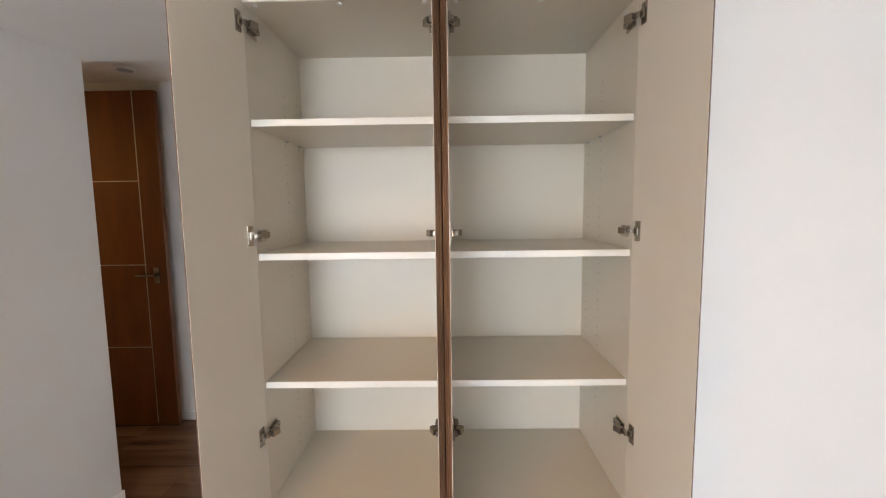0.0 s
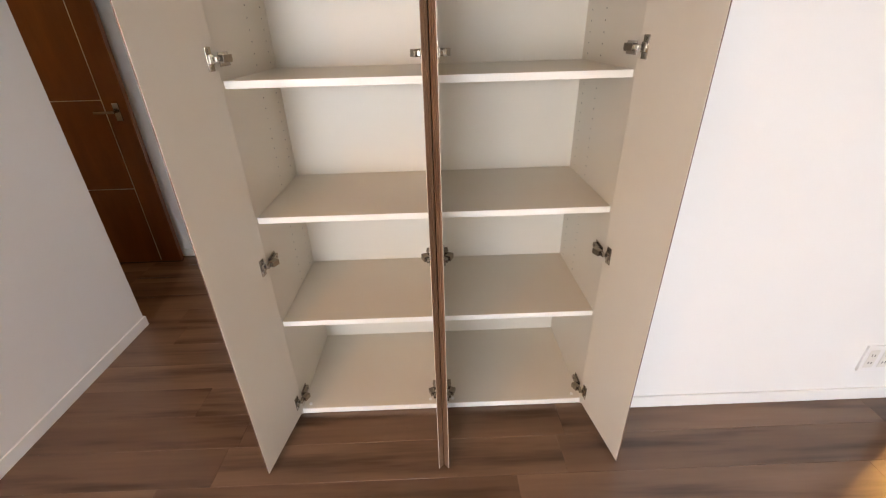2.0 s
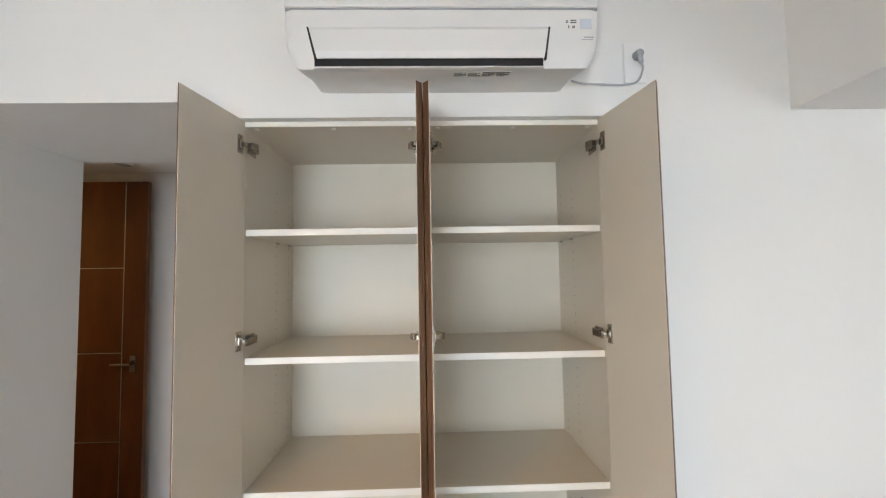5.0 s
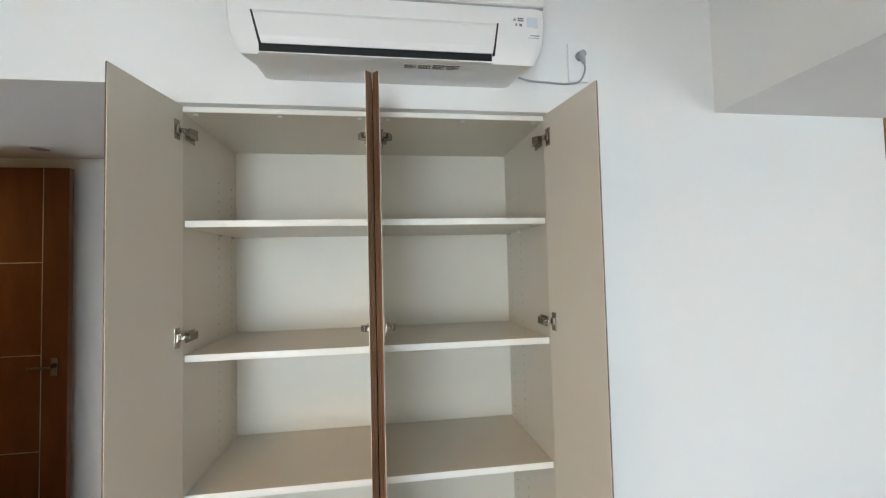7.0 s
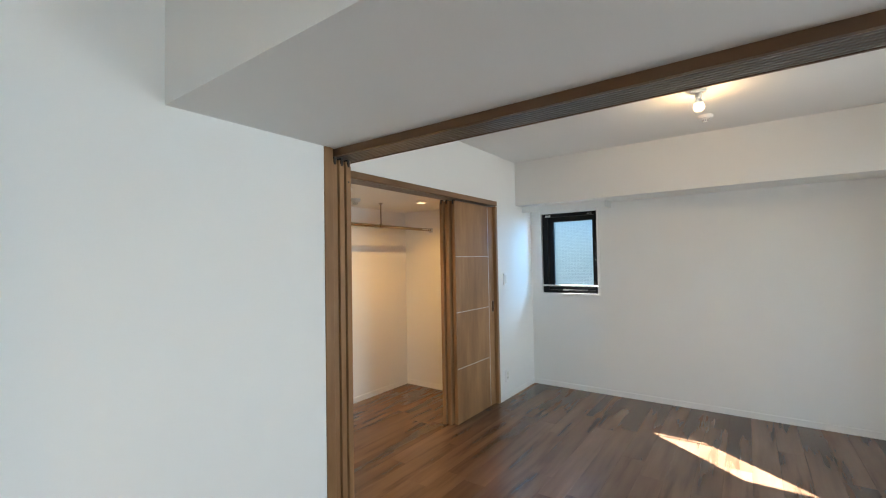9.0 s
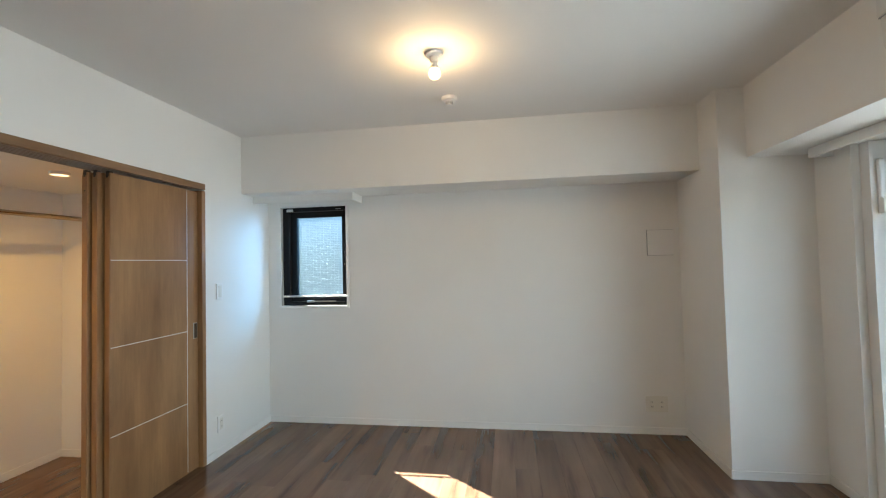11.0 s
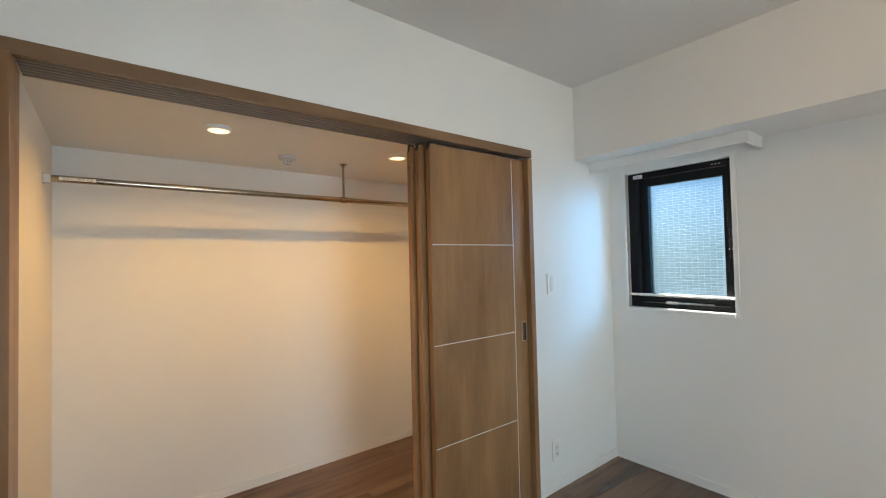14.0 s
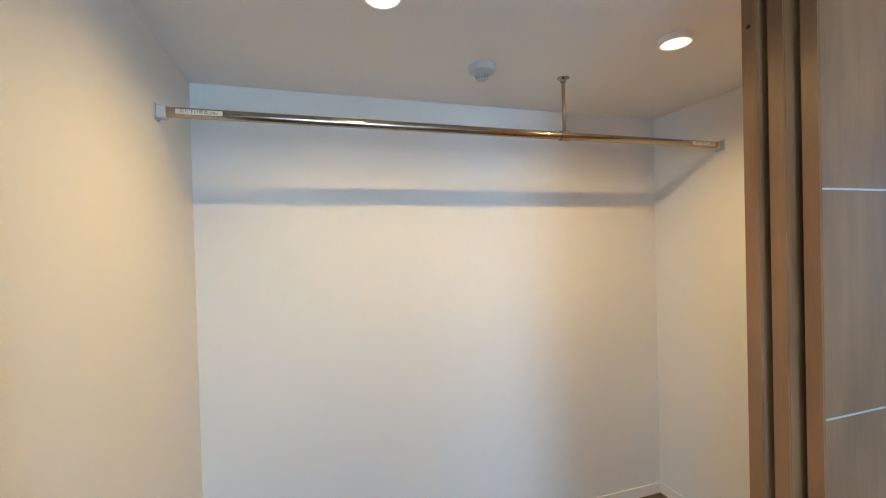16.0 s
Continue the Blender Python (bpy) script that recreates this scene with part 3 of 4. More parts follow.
# ---- wall air conditioner ----
def air_conditioner(base):
    """A split unit hanging on a wall whose face is y = 0 of base, room towards -y."""
    bx, by, bz = base
    t = thing("air_conditioner", base, "white wall-mounted air conditioner with a half-open louvre", "air conditioner", "air conditioners")
    hw, d = 0.415, 0.208
    outline = [(0.0, 0.300, 0), (-0.165, 0.300, 0), (-0.198, 0.288, 0), (-d, 0.262, 0), (-d, 0.110, 0), (-d, 0.058, 0.006), (-0.205, 0.030, 0.011), (-0.193, 0.004, 0.024), (-0.120, 0.013, 0.036), (-0.100, 0.018, 0.038), (0.0, 0.024, 0.040)]
    bm = B()
    def ring(x, inset):
        return [bm.verts.new((bx + x - math.copysign(e, x), by + (y + inset * 0.5 if y < -0.05 else y), bz + z + (inset * 0.4 if z < 0.035 else (-inset * 0.4 if z > 0.25 else 0)))) for y, z, e in outline]
    rings = [ring(-hw, 0.030), ring(-hw + 0.004, 0.014), ring(-hw + 0.014, 0.004), ring(-hw + 0.026, 0.0), ring(hw - 0.026, 0.0), ring(hw - 0.014, 0.004), ring(hw - 0.004, 0.014), ring(hw, 0.030)]
    n = len(outline)
    for a, b in zip(rings, rings[1:]):
        for k in range(n):
            bm.faces.new((a[k], b[k], b[(k + 1) % n], a[(k + 1) % n]))
    bm.faces.new(rings[0])
    bm.faces.new(rings[-1][::-1])
    bmesh.ops.recalc_face_normals(bm, faces=bm.faces[:])
    part("body", bm, CASING_PLASTIC, t, soft=True)
    part("panel_seam", box(B(), bx - hw + 0.004, bx + hw - 0.004, by - d - 0.001, by - d + 0.02, bz + 0.156, bz + 0.1605), GREY, t, "thin seam under the front panel")
    part("front_panel", box(B(), bx - hw + 0.003, bx + hw - 0.003, by - d - 0.007, by - d + 0.01, bz + 0.161, bz + 0.268, 0.004), CASING_PLASTIC, t)
    part("outlet_slot", box(B(), bx - 0.334, bx + 0.262, by - d - 0.0012, by - 0.190, bz + 0.005, bz + 0.026), DARK, t, "dark air outlet slot")
    flap = B()
    prof = [(-d - 0.004, 0.108), (-d - 0.010, 0.098), (-d - 0.012, 0.040), (-d - 0.008, 0.022), (-d - 0.001, 0.024), (-d - 0.001, 0.108)]
    def taper(z):
        return (0.108 - z) / 0.086
    ra = [flap.verts.new((bx - 0.348 + 0.022 * taper(z), by + y, bz + z)) for y, z in prof]
    rb = [flap.verts.new((bx + 0.277 - 0.014 * taper(z), by + y, bz + z)) for y, z in prof]
    for k in range(len(prof)):
        flap.faces.new((ra[k], rb[k], rb[(k + 1) % len(prof)], ra[(k + 1) % len(prof)]))
    flap.faces.new(ra)
    flap.faces.new(rb[::-1])
    bmesh.ops.recalc_face_normals(flap, faces=flap.faces[:])
    part("louvre", flap, CASING_PLASTIC, t, "white louvre flap tilted open")
    for top, low in ((-0.3525, -0.331), (0.2815, 0.268)):
        gap = B()
        lo = [gap.verts.new((bx + low + u, by - d + v, bz + 0.022)) for u, v in ((-0.003, -0.0012), (0.003, -0.0012), (0.003, 0.012), (-0.003, 0.012))]
        hi = [gap.verts.new((bx + top + u, by - d + v, bz + 0.110)) for u, v in ((-0.0025, -0.0012), (0.0025, -0.0012), (0.0025, 0.012), (-0.0025, 0.012))]
        for k in range(4):
            gap.faces.new((lo[k], lo[(k + 1) % 4], hi[(k + 1) % 4], hi[k]))
        gap.faces.new(lo[::-1])
        gap.faces.new(hi)
        part("flap_gap", gap, GROOVE, t)
    lip = box(B(), bx - 0.338, bx + 0.266, by - 0.207, by - 0.188, bz + 0.002, bz + 0.0065, 0.0015)
    part("outlet_lip", lip, CASING_PLASTIC, t)
    part("sensor_window", box(B(), bx + 0.388 - 0.024, bx + 0.388 + 0.006, by - d - 0.0016, by - d + 0.004, bz + 0.105, bz + 0.132, 0.0008), PALE, t, "pale blue square sensor window")
    marks = B()
    for mx, mz, mw, mh in ((0.342, 0.126, 0.016, 0.003), (0.342, 0.120, 0.016, 0.003)):
        box(marks, bx + mx - 0.004, bx + mx + mw - 0.004, by - d - 0.0008, by - d + 0.002, bz + mz, bz + mz + mh)
    for mx, mz in ((0.327, 0.121), (0.331, 0.121), (0.329, 0.125)):
        box(marks, bx + mx - 0.0015, bx + mx + 0.0015, by - d - 0.0008, by - d + 0.002, bz + mz, bz + mz + 0.003)
    for mx in (0.333, 0.344, 0.348):
        box(marks, bx + mx - 0.0015, bx + mx + 0.0015, by - d - 0.0008, by - d + 0.002, bz + 0.106, bz + 0.113)
    part("brand_marks", marks, INK, t, "small dark printed marks")
    tag = B()
    box(tag, bx + 0.372, bx + 0.398, by - d - 0.0008, by - d + 0.002, bz + 0.080, bz + 0.083)
    box(tag, bx + 0.366, bx + 0.396, by - d - 0.0008, by - d + 0.002, bz + 0.074, bz + 0.0755)
    part("button_marks", tag, GREY, t)
    # rating label on the slanting underside
    slope = -math.atan2(0.009, 0.073)
    lm = Matrix.Translation((bx + 0.105, by - 0.156, bz + 0.0086)) @ Matrix.Rotation(-slope, 4, "X")
    lab, ink = B(), B()
    box(lab, -0.080, 0.080, -0.018, 0.018, -0.0012, 0.0006)
    lab.transform(lm)
    for r in range(5):
        for q in range(4):
            if r < 4 or q < 2:
                box(ink, -0.076 + q * 0.039, -0.076 + q * 0.039 + (0.034 if (r + q) % 3 else 0.024), 0.0145 - r * 0.006 - 0.0022, 0.0145 - r * 0.006, -0.0018, -0.0008)
    box(ink, 0.002, 0.076, -0.0165, -0.0098, -0.0018, -0.0008)
    ink.transform(lm)
    lab_ob = part("rating_label", lab, STICKER, t, "paper rating label with grey print")
    part("print", ink, INK, lab_ob)
    return t


ac = air_conditioner((0.054, WN, 2.026))
copy_thing(ac, pose(2.79, -2.13, 2.06, 0, 0, 180))


# ---- wall plates ----
def plate(name, label, category, x, y, z, w, h, way, kind, group=""):
    """A switch or outlet plate on a wall; way: 's' faces -y, 'w' faces -x. x, y, z is its centre on the wall."""
    t = thing(name, (x, y, z), label, category, group)
    def bx(bm, u0, u1, d0, d1, v0, v1, bev=0.0):
        return box(bm, x + u0, x + u1, y - d1, y - d0, z + v0, z + v1, bev) if way == "s" else box(bm, x - d1, x - d0, y + u0, y + u1, z + v0, z + v1, bev)
    if kind == "blank":
        # Grey rim wider than the cover, drawn as the shadow line round it.
        part("shadow_rim", bx(B(), -w / 2 - 0.0025, w / 2 + 0.0025, 0, 0.010, -h / 2 - 0.0025, h / 2 + 0.0025), GREY, t)
        part("cover", bx(B(), -w / 2, w / 2, 0.010, 0.022, -h / 2, h / 2, 0.004), PLASTIC, t)
        return t
    part("plate", bx(B(), -w / 2, w / 2, 0, 0.009, -h / 2, h / 2, 0.002), PLASTIC2 if way == "w" else PLASTIC, t)
    if kind == "switch":
        part("rocker", bx(B(), -w * 0.22, w * 0.22, 0.009, 0.0125, -h * 0.36, h * 0.36, 0.001), PLASTIC2, t)
    elif kind == "outlet":
        n = 2 if w > 0.1 else 1
        for k in range(n):
            cu = (k - (n - 1) / 2) * w * 0.46
            fr = part("socket_frame", bx(B(), cu - 0.0175, cu + 0.0175, 0.009, 0.011, -h * 0.34, h * 0.34, 0.001), PLASTIC2, t)
            for v in (-0.018, 0.018):
                for u in (-0.0055, 0.0055):
                    part("slot", bx(B(), cu + u - 0.0013, cu + u + 0.0013, 0.0108, 0.0116, v - 0.005, v + 0.005), GROOVE, fr)
    return t


plate("wall_outlet", "white double wall outlet low on the wall", "outlet", 1.648, WN, 0.210, 0.116, 0.122, "s", "outlet", "wall outlets")
plate("wall_outlet", "white single wall outlet low beside the closet", "outlet", 4.443, N, 0.236, 0.072, 0.120, "s", "outlet", "wall outlets")
plate("wall_outlet", "white double wall outlet low on the window wall", "outlet", E, -1.746, 0.238, 0.165, 0.120, "w", "outlet", "wall outlets")
plate("light_switch", "white light switch beside the closet", "switch", 4.437, N, 1.221, 0.071, 0.120, "s", "switch")
plate("vent_cover", "square white air vent cover high on the wall", "vent", E, -1.816, 1.515, 0.190, 0.200, "w", "blank")
plate("wall_outlet", "white high outlet with the air conditioner's plug", "outlet", 0.662, WN, 2.140, 0.068, 0.128, "s", "plain", "wall outlets")
plug = thing("power_plug", (0.668, WN - 0.0105, 2.155), "grey power plug in the outlet with a thin grey cord", "plug")
pg = B()
cyl(pg, (0.668, WN - 0.0106, 2.160), (0.668, WN - 0.034, 2.160), 0.0155, 0.012)
cyl(pg, (0.668, WN - 0.026, 2.158), (0.670, WN - 0.034, 2.128), 0.010, 0.006)
part("plug_body", pg, GREY, plug, soft=True)
ctrl = [Vector(p) for p in ((0.670, WN - 0.034, 2.130), (0.674, WN - 0.030, 2.105), (0.660, WN - 0.018, 2.074), (0.618, WN - 0.010, 2.068), (0.550, WN - 0.010, 2.070), (0.490, WN - 0.015, 2.071), (0.452, WN - 0.03, 2.072))]
pts = []
for k in range(len(ctrl) - 1):
    p0, p1, p2, p3 = ctrl[max(k - 1, 0)], ctrl[k], ctrl[k + 1], ctrl[min(k + 2, len(ctrl) - 1)]
    for j in range(6):
        u = j / 6
        pts.append(0.5 * (2 * p1 + (p2 - p0) * u + (2 * p0 - 5 * p1 + 4 * p2 - p3) * u * u + (3 * p1 - p0 - 3 * p2 + p3) * u ** 3))
part("cord", tube(B(), pts + [ctrl[-1]], 0.0034), GREY, plug, "thin grey power cord", soft=True)


# ---- east window ----
win = thing("window_1", (E, (WY0 + WY1) / 2, WZ0), "small black-framed window with figured wire glass in a white frame", "window", kind="structure")
tw, tp = 0.024, 0.010
part("trim_frame", box(B(), E - tp, E + 0.02, WY0 - tw, WY0, WZ0 - tw, WZ1 + tw, 0.0015), BASE, win)
part("trim_frame", box(B(), E - tp, E + 0.02, WY1, WY1 + tw, WZ0 - tw, WZ1 + tw, 0.0015), BASE, win)
part("trim_frame", box(B(), E - tp, E + 0.02, WY0, WY1, WZ1, WZ1 + tw, 0.0015), BASE, win)
part("window_sill", box(B(), E - tp - 0.004, E + 0.03, WY0, WY1, WZ0 - tw, WZ0, 0.0015), BASE, win)
fx0, fx1 = E + 0.030, E + 0.115
part("outer_frame", box(B(), fx0, fx1, WY0, WY0 + 0.034, WZ0, WZ1, 0.001), BLACK, win)
part("outer_frame", box(B(), fx0, fx1, WY1 - 0.060, WY1, WZ0, WZ1, 0.001), BLACK, win)
part("outer_frame", box(B(), fx0, fx1, WY0 + 0.034, WY1 - 0.060, WZ1 - 0.036, WZ1, 0.001), BLACK, win)
part("outer_frame", box(B(), fx0, fx1, WY0 + 0.034, WY1 - 0.060, WZ0, WZ0 + 0.030, 0.001), BLACK, win)
gy0, gy1, gz0, gz1 = 0.868, 1.304, 1.128, 1.840
sx0, sx1 = E + 0.062, E + 0.100
sash = part("sash", box(B(), sx0, sx1, WY0 + 0.036, gy0, WZ0 + 0.032, WZ1 - 0.038, 0.001), BLACK, win)
for b in ((gy1, WY1 - 0.062, WZ0 + 0.032, WZ1 - 0.038), (gy0, gy1, gz1, WZ1 - 0.038), (gy0, gy1, WZ0 + 0.032, gz0)):
    part("sash", box(B(), sx0, sx1, *b, 0.001), BLACK, win)
pane = part("pane", box(B(), sx0 + 0.016, sx0 + 0.022, gy0 - 0.004, gy1 + 0.004, gz0 - 0.004, gz1 + 0.004), FIGURED, win, "figured wire glass pane")
pane.visible_shadow = False
part("safety_bar", cyl(B(), (E + 0.018, WY0, 1.122), (E + 0.018, WY1, 1.122), 0.0085), BASE, win, "white safety bar across the opening", soft=True)
latch = B()
box(latch, E + 0.040, sx0, 0.93, 1.16, 1.062, 1.078, 0.003)
box(latch, E + 0.026, E + 0.05, 1.13, 1.20, 1.066, 1.082, 0.004)
part("opening_handle", latch, ALU, win, "silver opening handle on the bottom rail")
lock = B()
box(lock, fx0 - 0.010, fx0, WY0 + 0.010, WY0 + 0.026, 1.44, 1.52, 0.003)
box(lock, fx0 - 0.018, fx0 - 0.008, WY0 + 0.012, WY0 + 0.024, 1.35, 1.46, 0.003)
part("lock_lever", lock, BLACK, win)
part("lock_plate", box(B(), fx0 - 0.012, fx0 - 0.010, WY0 + 0.008, WY0 + 0.028, 1.40, 1.412), ALU, win)
st = part("sticker", box(B(), fx0 - 0.0012, fx0, WY1 - 0.100, WY1 - 0.038, WZ1 - 0.036, WZ1 - 0.012), STICKER, win, "white paper sticker")
ink = B()
for k in range(3):
    box(ink, fx0 - 0.0018, fx0 - 0.001, WY1 - 0.096 + 0.004 * k, WY1 - 0.044, WZ1 - 0.033 + k * 0.007, WZ1 - 0.030 + k * 0.007)
part("print", ink, GREY, st)
mk = B()
for k in range(3):
    box(mk, fx0 - 0.001, fx0, WY0 + 0.060 + k * 0.018, WY0 + 0.072 + k * 0.018, WZ1 - 0.026, WZ1 - 0.019)
part("maker_mark", mk, GREY, win)

cb = thing("curtain_box", (5.0, 1.11, 1.964), "white curtain box fixed under the beam above the window", "curtain box")
part("front_board", box(B(), 4.882, 4.897, 0.650, N, 1.942, 2.004, 0.001), BASE, cb)
part("end_board", box(B(), 4.897, E, 0.650, 0.665, 1.942, 2.004, 0.001), BASE, cb)
part("curtain_rail", box(B(), 4.985, 5.010, 0.700, N - 0.01, 1.990, 2.004, 0.001), ALU, cb)

# ---- balcony windows ----
def balcony_window(name, x0, x1, label):
    t = thing(name, ((x0 + x1) / 2, S, 0), label, "window", kind="structure")
    y0, y1 = S - 0.24, S - 0.135
    for a in (x0, x1 - 0.035):
        part("outer_frame", box(B(), a, a + 0.035, y0, y1, 0.0, SZ1, 0.001), BLACK, t)
    part("outer_frame", box(B(), x0 + 0.035, x1 - 0.035, y0, y1, SZ1 - 0.035, SZ1, 0.001), BLACK, t)
    part("outer_frame", box(B(), x0 + 0.035, x1 - 0.035, y0, y1, -0.01, 0.035, 0.001), BLACK, t)
    mid = (x0 + x1) / 2
    for k, (a, b) in enumerate(((x0 + 0.035, mid + 0.03), (mid - 0.03, x1 - 0.035))):
        ya = y0 + 0.008 + 0.034 * k
        for c in (a, b - 0.05):
            part("sash", box(B(), c, c + 0.05, ya, ya + 0.028, 0.035, SZ1 - 0.035, 0.001), BLACK, t)
        part("sash", box(B(), a + 0.05, b - 0.05, ya, ya + 0.028, SZ1 - 0.085, SZ1 - 0.035, 0.001), BLACK, t)
        part("sash", box(B(), a + 0.05, b - 0.05, ya, ya + 0.028, 0.035, 0.10, 0.001), BLACK, t)
        p = part("pane", box(B(), a + 0.046, b - 0.046, ya + 0.011, ya + 0.017, 0.096, SZ1 - 0.081), GLASS, t)
        p.visible_shadow = False
    part("reveal", box(B(), x1, x1 + 0.063, S - 0.24, S - 0.042, 0.0, SZ1, 0.0015), BASE, t, "white window reveal board")
    part("reveal", box(B(), x0 - 0.063, x0, S - 0.24, S - 0.042, 0.0, SZ1, 0.0015), BASE, t, "white window reveal board")
    return t


bw = balcony_window("window_2", SX0, SX1, "tall black-framed sliding balcony window in the bedroom")
balcony_window("window_3", LX0, LX1, "tall black-framed sliding balcony window in the living room")
lockm = box(B(), SX1 - 0.022, SX1, S - 0.104, S - 0.070, 1.60, 1.90, 0.009)
lk = part("security_lock", lockm, PLASTIC, bw, "white oval lock on the window reveal")
part("lock_knob", box(B(), SX1 - 0.044, SX1 - 0.018, S - 0.106, S - 0.066, 1.605, 1.69, 0.008), PLASTIC, lk)
cb2 = thing("curtain_box", (3.2, -2.4, 1.97), "white curtain box fixed under the beam above the balcony window", "curtain box")
part("front_board", box(B(), 2.10, 4.30, -2.40, -2.385, 1.962, 2.018, 0.001), BASE, cb2)
part("end_board", box(B(), 4.285, 4.30, S, -2.40, 1.962, 2.018, 0.001), BASE, cb2)
part("curtain_rail", box(B(), 2.12, 4.27, -2.46, -2.43, 2.002, 2.018, 0.001), ALU, cb2)


# ---- ceiling fittings ----
def smoke_detector(x, y, z, shell):
    t = thing("smoke_detector", (x, y, z), "small round white smoke detector on the ceiling", "smoke detector", "smoke detectors")
    part("base", lathe(B(), [(0.050, 0), (0.050, -0.012), (0.046, -0.022), (0.034, -0.026)][::-1], (x, y, z)), shell, t, soft=True)
    cage = part("cage", lathe(B(), [(0.026, -0.024), (0.026, -0.030), (0.014, -0.032)][::-1], (x, y, z)), shell, t, soft=True)
    for k in range(10):
        a = 2 * math.pi * k / 10
        part("slat", cyl(B(), (x + 0.023 * math.cos(a), y + 0.023 * math.sin(a), z - 0.030), (x + 0.019 * math.cos(a), y + 0.019 * math.sin(a), z - 0.046), 0.002, seg=6), GREY, cage)
    part("sensor", lathe(B(), [(0.018, -0.045), (0.018, -0.049), (0.010, -0.051)][::-1], (x, y, z)), shell, cage, soft=True)
    return t


smoke_detector(4.235, -0.262, C, PLASTIC)
# Closet detector's white shell made grey: its shade is put into the colour.
smoke_detector(3.156, 2.374, CZ, GREYISH)

LAMP = (3.64, -0.264)
bulb = thing("bulb_lamp", (*LAMP, C), "lit bare bulb in a white ceiling socket", "lamp")
part("ceiling_rose", lathe(B(), [(0.030, 0), (0.046, -0.002), (0.046, -0.014), (0.030, -0.020)][::-1], (*LAMP, C)), PLASTIC, bulb, soft=True)
part("socket", lathe(B(), [(0.021, -0.020), (0.021, -0.050), (0.015, -0.056)][::-1], (*LAMP, C)), PLASTIC, bulb, soft=True)
gl = part("bulb", lathe(B(), [(0.012, -0.060), (0.026, -0.0865), (0.0285, -0.090), (0.032, -0.106), (0.029, -0.122), (0.018, -0.134), (0.004, -0.138)][::-1], (*LAMP, C)), BULB, bulb, "glowing warm bulb", soft=True)
gl.visible_shadow = False
part("bulb_neck", lathe(B(), [(0.0145, -0.0565), (0.0185, -0.064), (0.0275, -0.080), (0.0295, -0.086)][::-1], (*LAMP, C)), PLASTIC, bulb, "white plastic neck of the bulb", soft=True)
lamp("bulb_light", "POINT", Matrix.Translation((*LAMP, C - 0.118)), 0.42, (1.0, 0.66, 0.34), radius=0.03)


def downlight(x, y, z, lit, power=1.5, radius=0.006):
    t = thing("downlight", (x, y, z), "lit shallow round white ceiling downlight" if lit else "unlit shallow round white ceiling downlight", "downlight", "ceiling downlights")
    ringb = B()
    seg = 32
    prof = [(0.051, 0.0), (0.051, -0.015), (0.047, -0.019), (0.043, -0.018), (0.042, -0.013)]
    rings = [[ringb.verts.new((x + r * math.cos(2 * math.pi * k / seg), y + r * math.sin(2 * math.pi * k / seg), z + h)) for k in range(seg)] for r, h in prof]
    for a, b in zip(rings, rings[1:]):
        for k in range(seg):
            ringb.faces.new((a[k], a[(k + 1) % seg], b[(k + 1) % seg], b[k]))
    part("trim_ring", ringb, PLASTIC, t, soft=True)
    d = part("diffuser", cyl(B(), (x, y, z - 0.0165), (x, y, z - 0.0005), 0.0422, seg=32), DOWN if lit else GREY, t)
    if lit:
        d.visible_shadow = False
        lamp("downlight_light", "SPOT", look((x, y, z - 0.030), (x, y, 0)), power, WARM, radius=radius, spot=(radians(168), 0.85))
    return t


downlight(2.741, 2.024, CZ, True)
downlight(3.676, 2.028, CZ, True)
downlight(-1.765, 2.36, 2.17, False)
# Unseen hall downlight, added to warm the hall's door, floor and ceiling.
downlight(-2.75, 2.20, 2.17, True, 0.45, 0.016)
# Two unseen downlights, added for the warm light on cabinet and west wall.
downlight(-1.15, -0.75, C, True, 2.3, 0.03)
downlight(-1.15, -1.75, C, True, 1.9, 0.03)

# ---- closet rod ----
RY, RZ = 2.397, 1.768
rod = thing("hanging_rod", (3.2, RY, RZ), "polished steel clothes rod with end sockets and a ceiling hanger", "clothes rod")
part("tube", cyl(B(), (CX0 + 0.012, RY, RZ), (CX1 - 0.012, RY, RZ), 0.0155, seg=28), BRASSY, rod, soft=True)
for x, s in ((CX0, 1), (CX1, -1)):
    sk = B()
    box(sk, min(x, x + s * 0.004), max(x, x + s * 0.004), RY - 0.022, RY + 0.022, RZ - 0.026, RZ + 0.022, 0.001)
    box(sk, min(x + s * 0.004, x + s * 0.028), max(x + s * 0.004, x + s * 0.028), RY - 0.019, RY + 0.019, RZ - 0.021, RZ + 0.016, 0.004)
    part("end_socket", sk, PALE, rod, "grey plastic end socket")
hb = B()
cyl(hb, (3.508, RY, RZ + 0.010), (3.508, RY, CZ - 0.004), 0.007, seg=16)
part("hanger", hb, BRASSY, rod, soft=True)
part("hanger_flange", lathe(B(), [(0.024, 0.0), (0.024, -0.003), (0.012, -0.008), (0.011, -0.018)][::-1], (3.508, RY, CZ)), BRASSY, rod, soft=True)
part("clamp", cyl(B(), (3.488, RY, RZ), (3.528, RY, RZ), 0.0195, seg=24), BRASSY, rod, soft=True)


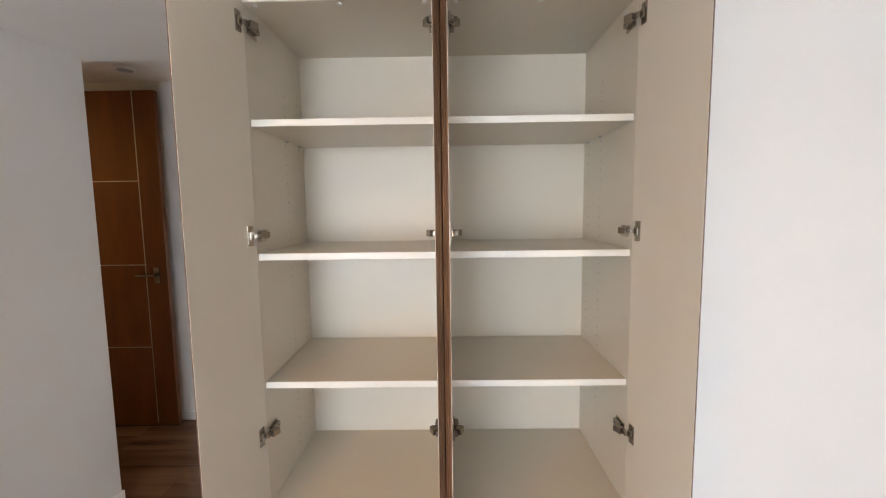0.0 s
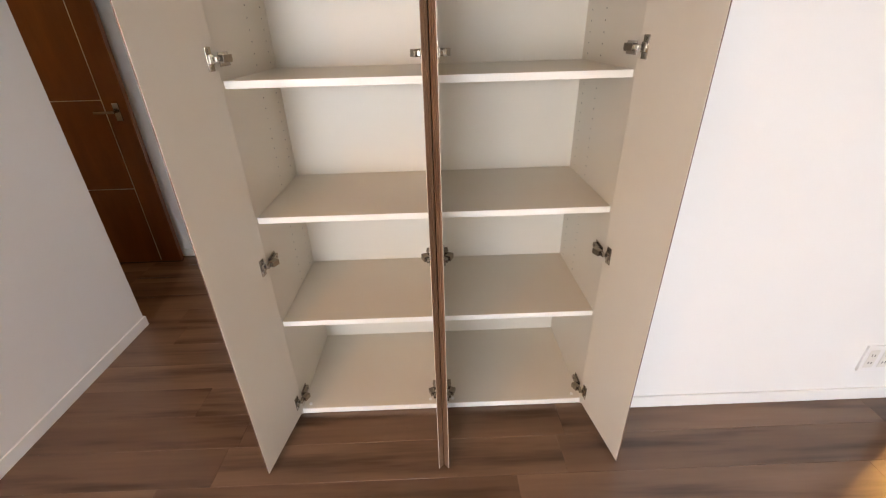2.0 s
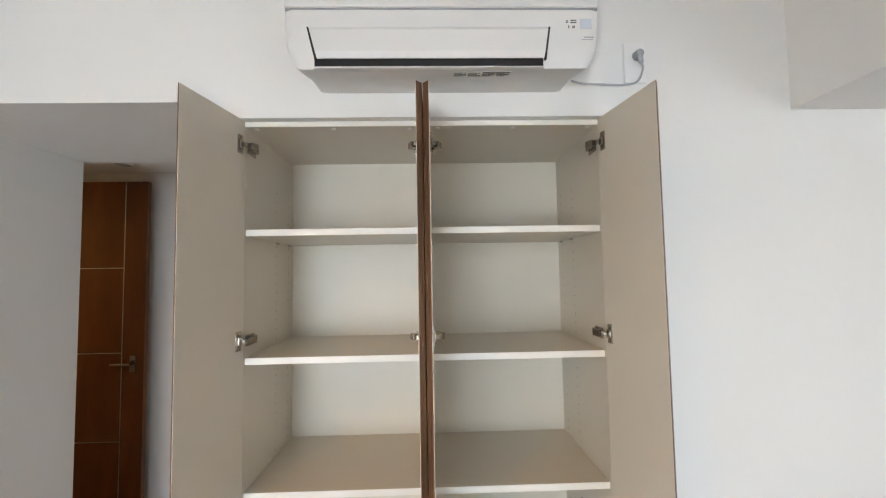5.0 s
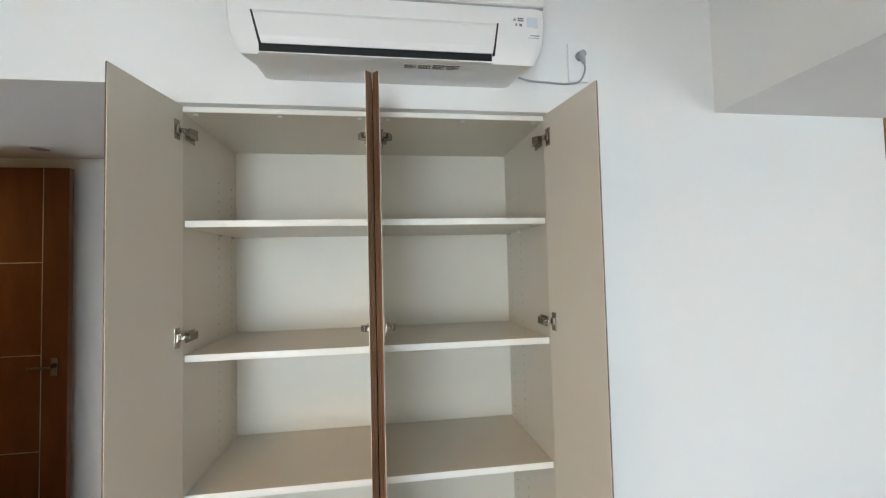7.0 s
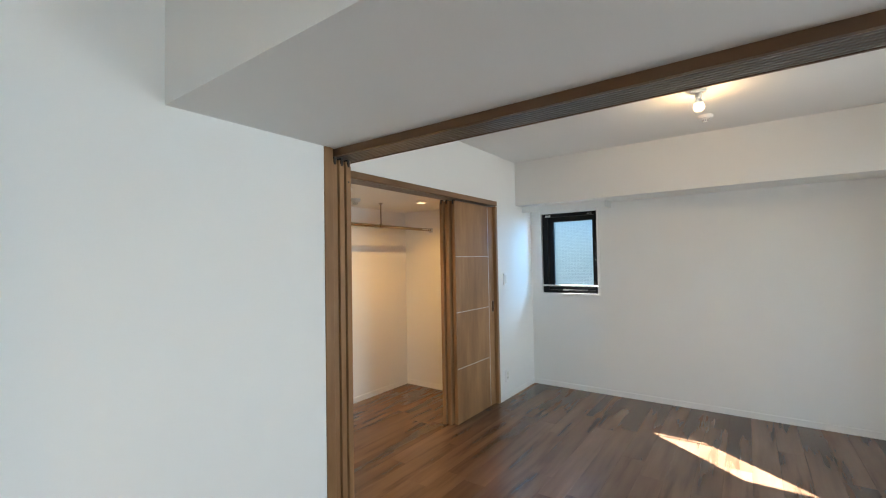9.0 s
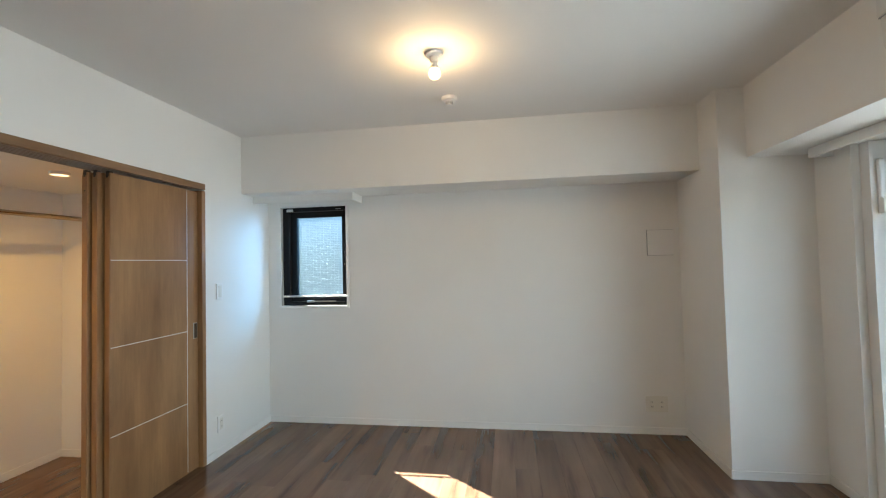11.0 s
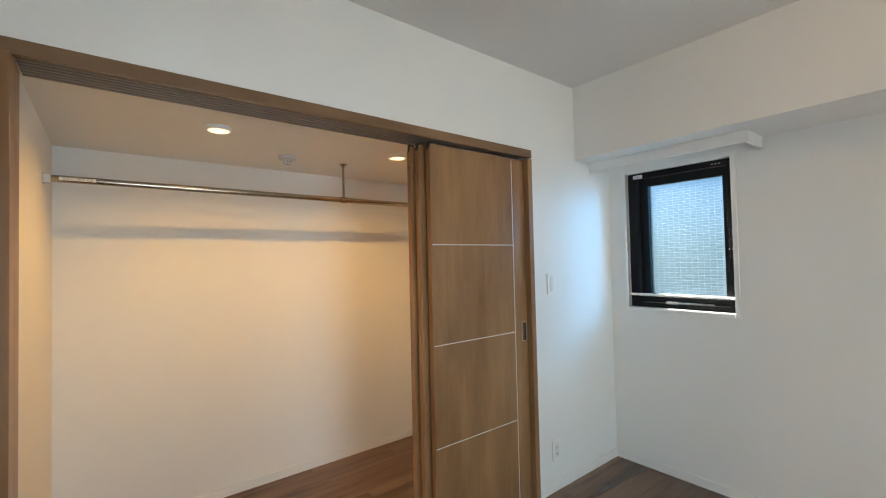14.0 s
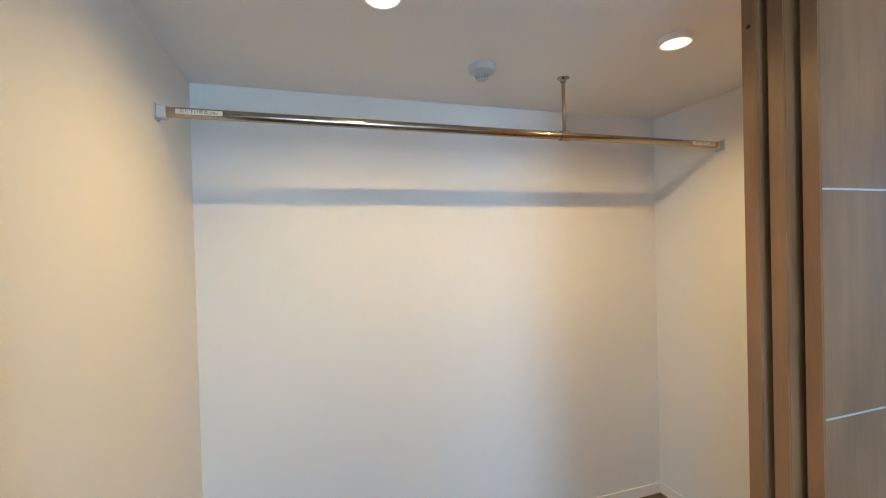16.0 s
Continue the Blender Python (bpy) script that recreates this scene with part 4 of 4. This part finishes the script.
def rod_label(x):
    tag = part("load_label", box(B(), x - 0.062, x + 0.062, RY - 0.0170, RY - 0.0150, RZ - 0.007, RZ + 0.007), STICKER, rod, "white load limit label")
    cu = bpy.data.curves.new("load_text", "FONT")
    cu.body, cu.size, cu.align_x, cu.align_y = "吊り下げ荷重:30kg", 0.0125, "CENTER", "CENTER"
    tmp = new("load_text", cu)
    bpy.context.view_layer.update()
    me = bpy.data.meshes.new_from_object(tmp.evaluated_get(bpy.context.evaluated_depsgraph_get()))
    bpy.data.objects.remove(tmp)
    me.transform(Matrix.Translation((x, RY - 0.0176, RZ)) @ Matrix.Rotation(math.pi / 2, 4, "X"))
    me.materials.clear()
    me.materials.append(INK)
    ob = new("label_text", me)
    ob.parent = tag


rod_label(CX0 + 0.115)
rod_label(CX1 - 0.115)

# ---- hall door ----
hd = thing("hall_door", (-2.15, 2.55, 0.0), "reddish-brown wooden door standing open along the hall wall", "door")
part("leaf", box(B(), -2.52, -1.735, 2.533, 2.568, 0.008, 2.095, 0.001), CEDAR, hd)
part("inlay_line", box(B(), -1.8685, -1.8635, 2.5316, 2.534, 0.02, 2.09), ALU, hd, "thin silver inlay line")
for z in (1.560, 1.046, 0.522):
    part("inlay_line", box(B(), -2.51, -1.8685, 2.5316, 2.534, z - 0.0025, z + 0.0025), ALU, hd, "thin silver inlay line")
hp = part("handle_plate", box(B(), -1.815, -1.780, 2.526, 2.5335, 0.93, 1.03, 0.002), NICKEL, hd)
hl = B()
cyl(hl, (-1.797, 2.527, 0.985), (-1.797, 2.487, 0.985), 0.009, seg=14)
box(hl, -1.900, -1.786, 2.478, 2.492, 0.977, 0.993, 0.004)
part("lever", hl, NICKEL, hp, "metal lever handle", soft=True)
part("bottom_sweep", box(B(), -2.515, -1.74, 2.536, 2.566, -0.004, 0.008), GROOVE, hd)
hinge_post = thing("hall_door_frame", (-2.56, 2.57, 0), "reddish-brown door frame post in the hall", "door frame", kind="structure")
part("post", box(B(), -2.60, -2.525, 2.50, 2.62, 0, 2.13, 0.002), CEDAR, hinge_post)

# ---- floor planks ----
PW, PL = 0.152, 1.215
plank_meshes = {}


def plank_mesh(length, width):
    key = (round(length, 3), round(width, 3))
    if key not in plank_meshes:
        g, c = 0.0002, 0.0006
        l, w = key[0] / 2 - g, key[1] / 2 - g
        bm = B()
        lo = [bm.verts.new((x, y, -0.012)) for x, y in ((-l, -w), (l, -w), (l, w), (-l, w))]
        mi = [bm.verts.new((x, y, -c)) for x, y in ((-l, -w), (l, -w), (l, w), (-l, w))]
        hi = [bm.verts.new((x, y, 0.0)) for x, y in ((-l + c, -w + c), (l - c, -w + c), (l - c, w - c), (-l + c, w - c))]
        for a, b in ((lo, mi), (mi, hi)):
            for k in range(4):
                bm.faces.new((a[k], a[(k + 1) % 4], b[(k + 1) % 4], b[k]))
        bm.faces.new(hi)
        plank_meshes[key] = mesh_of("plank", bm, FLOOR)
    return plank_meshes[key]


floor_ob = bpy.data.objects["floor"]
rng = random.Random(7)
y = S - 0.24
while y < 2.80:
    yc = y + PW / 2
    spans = ((LW - 0.04, E + 0.02),) if yc < 1.70 else ((-3.05, -0.60), (1.85, CX1 + 0.04))
    x = -3.05 - rng.random() * PL
    while x < E + 0.02:
        for lo, hi in spans:
            a, b = max(x, lo), min(x + PL, hi)
            if b - a > 0.02:
                ob = new("plank", plank_mesh(round(b - a, 3), PW))
                ob.parent = floor_ob
                ob.location = ((a + b) / 2, yc, 0)
        x += PL
    y += PW
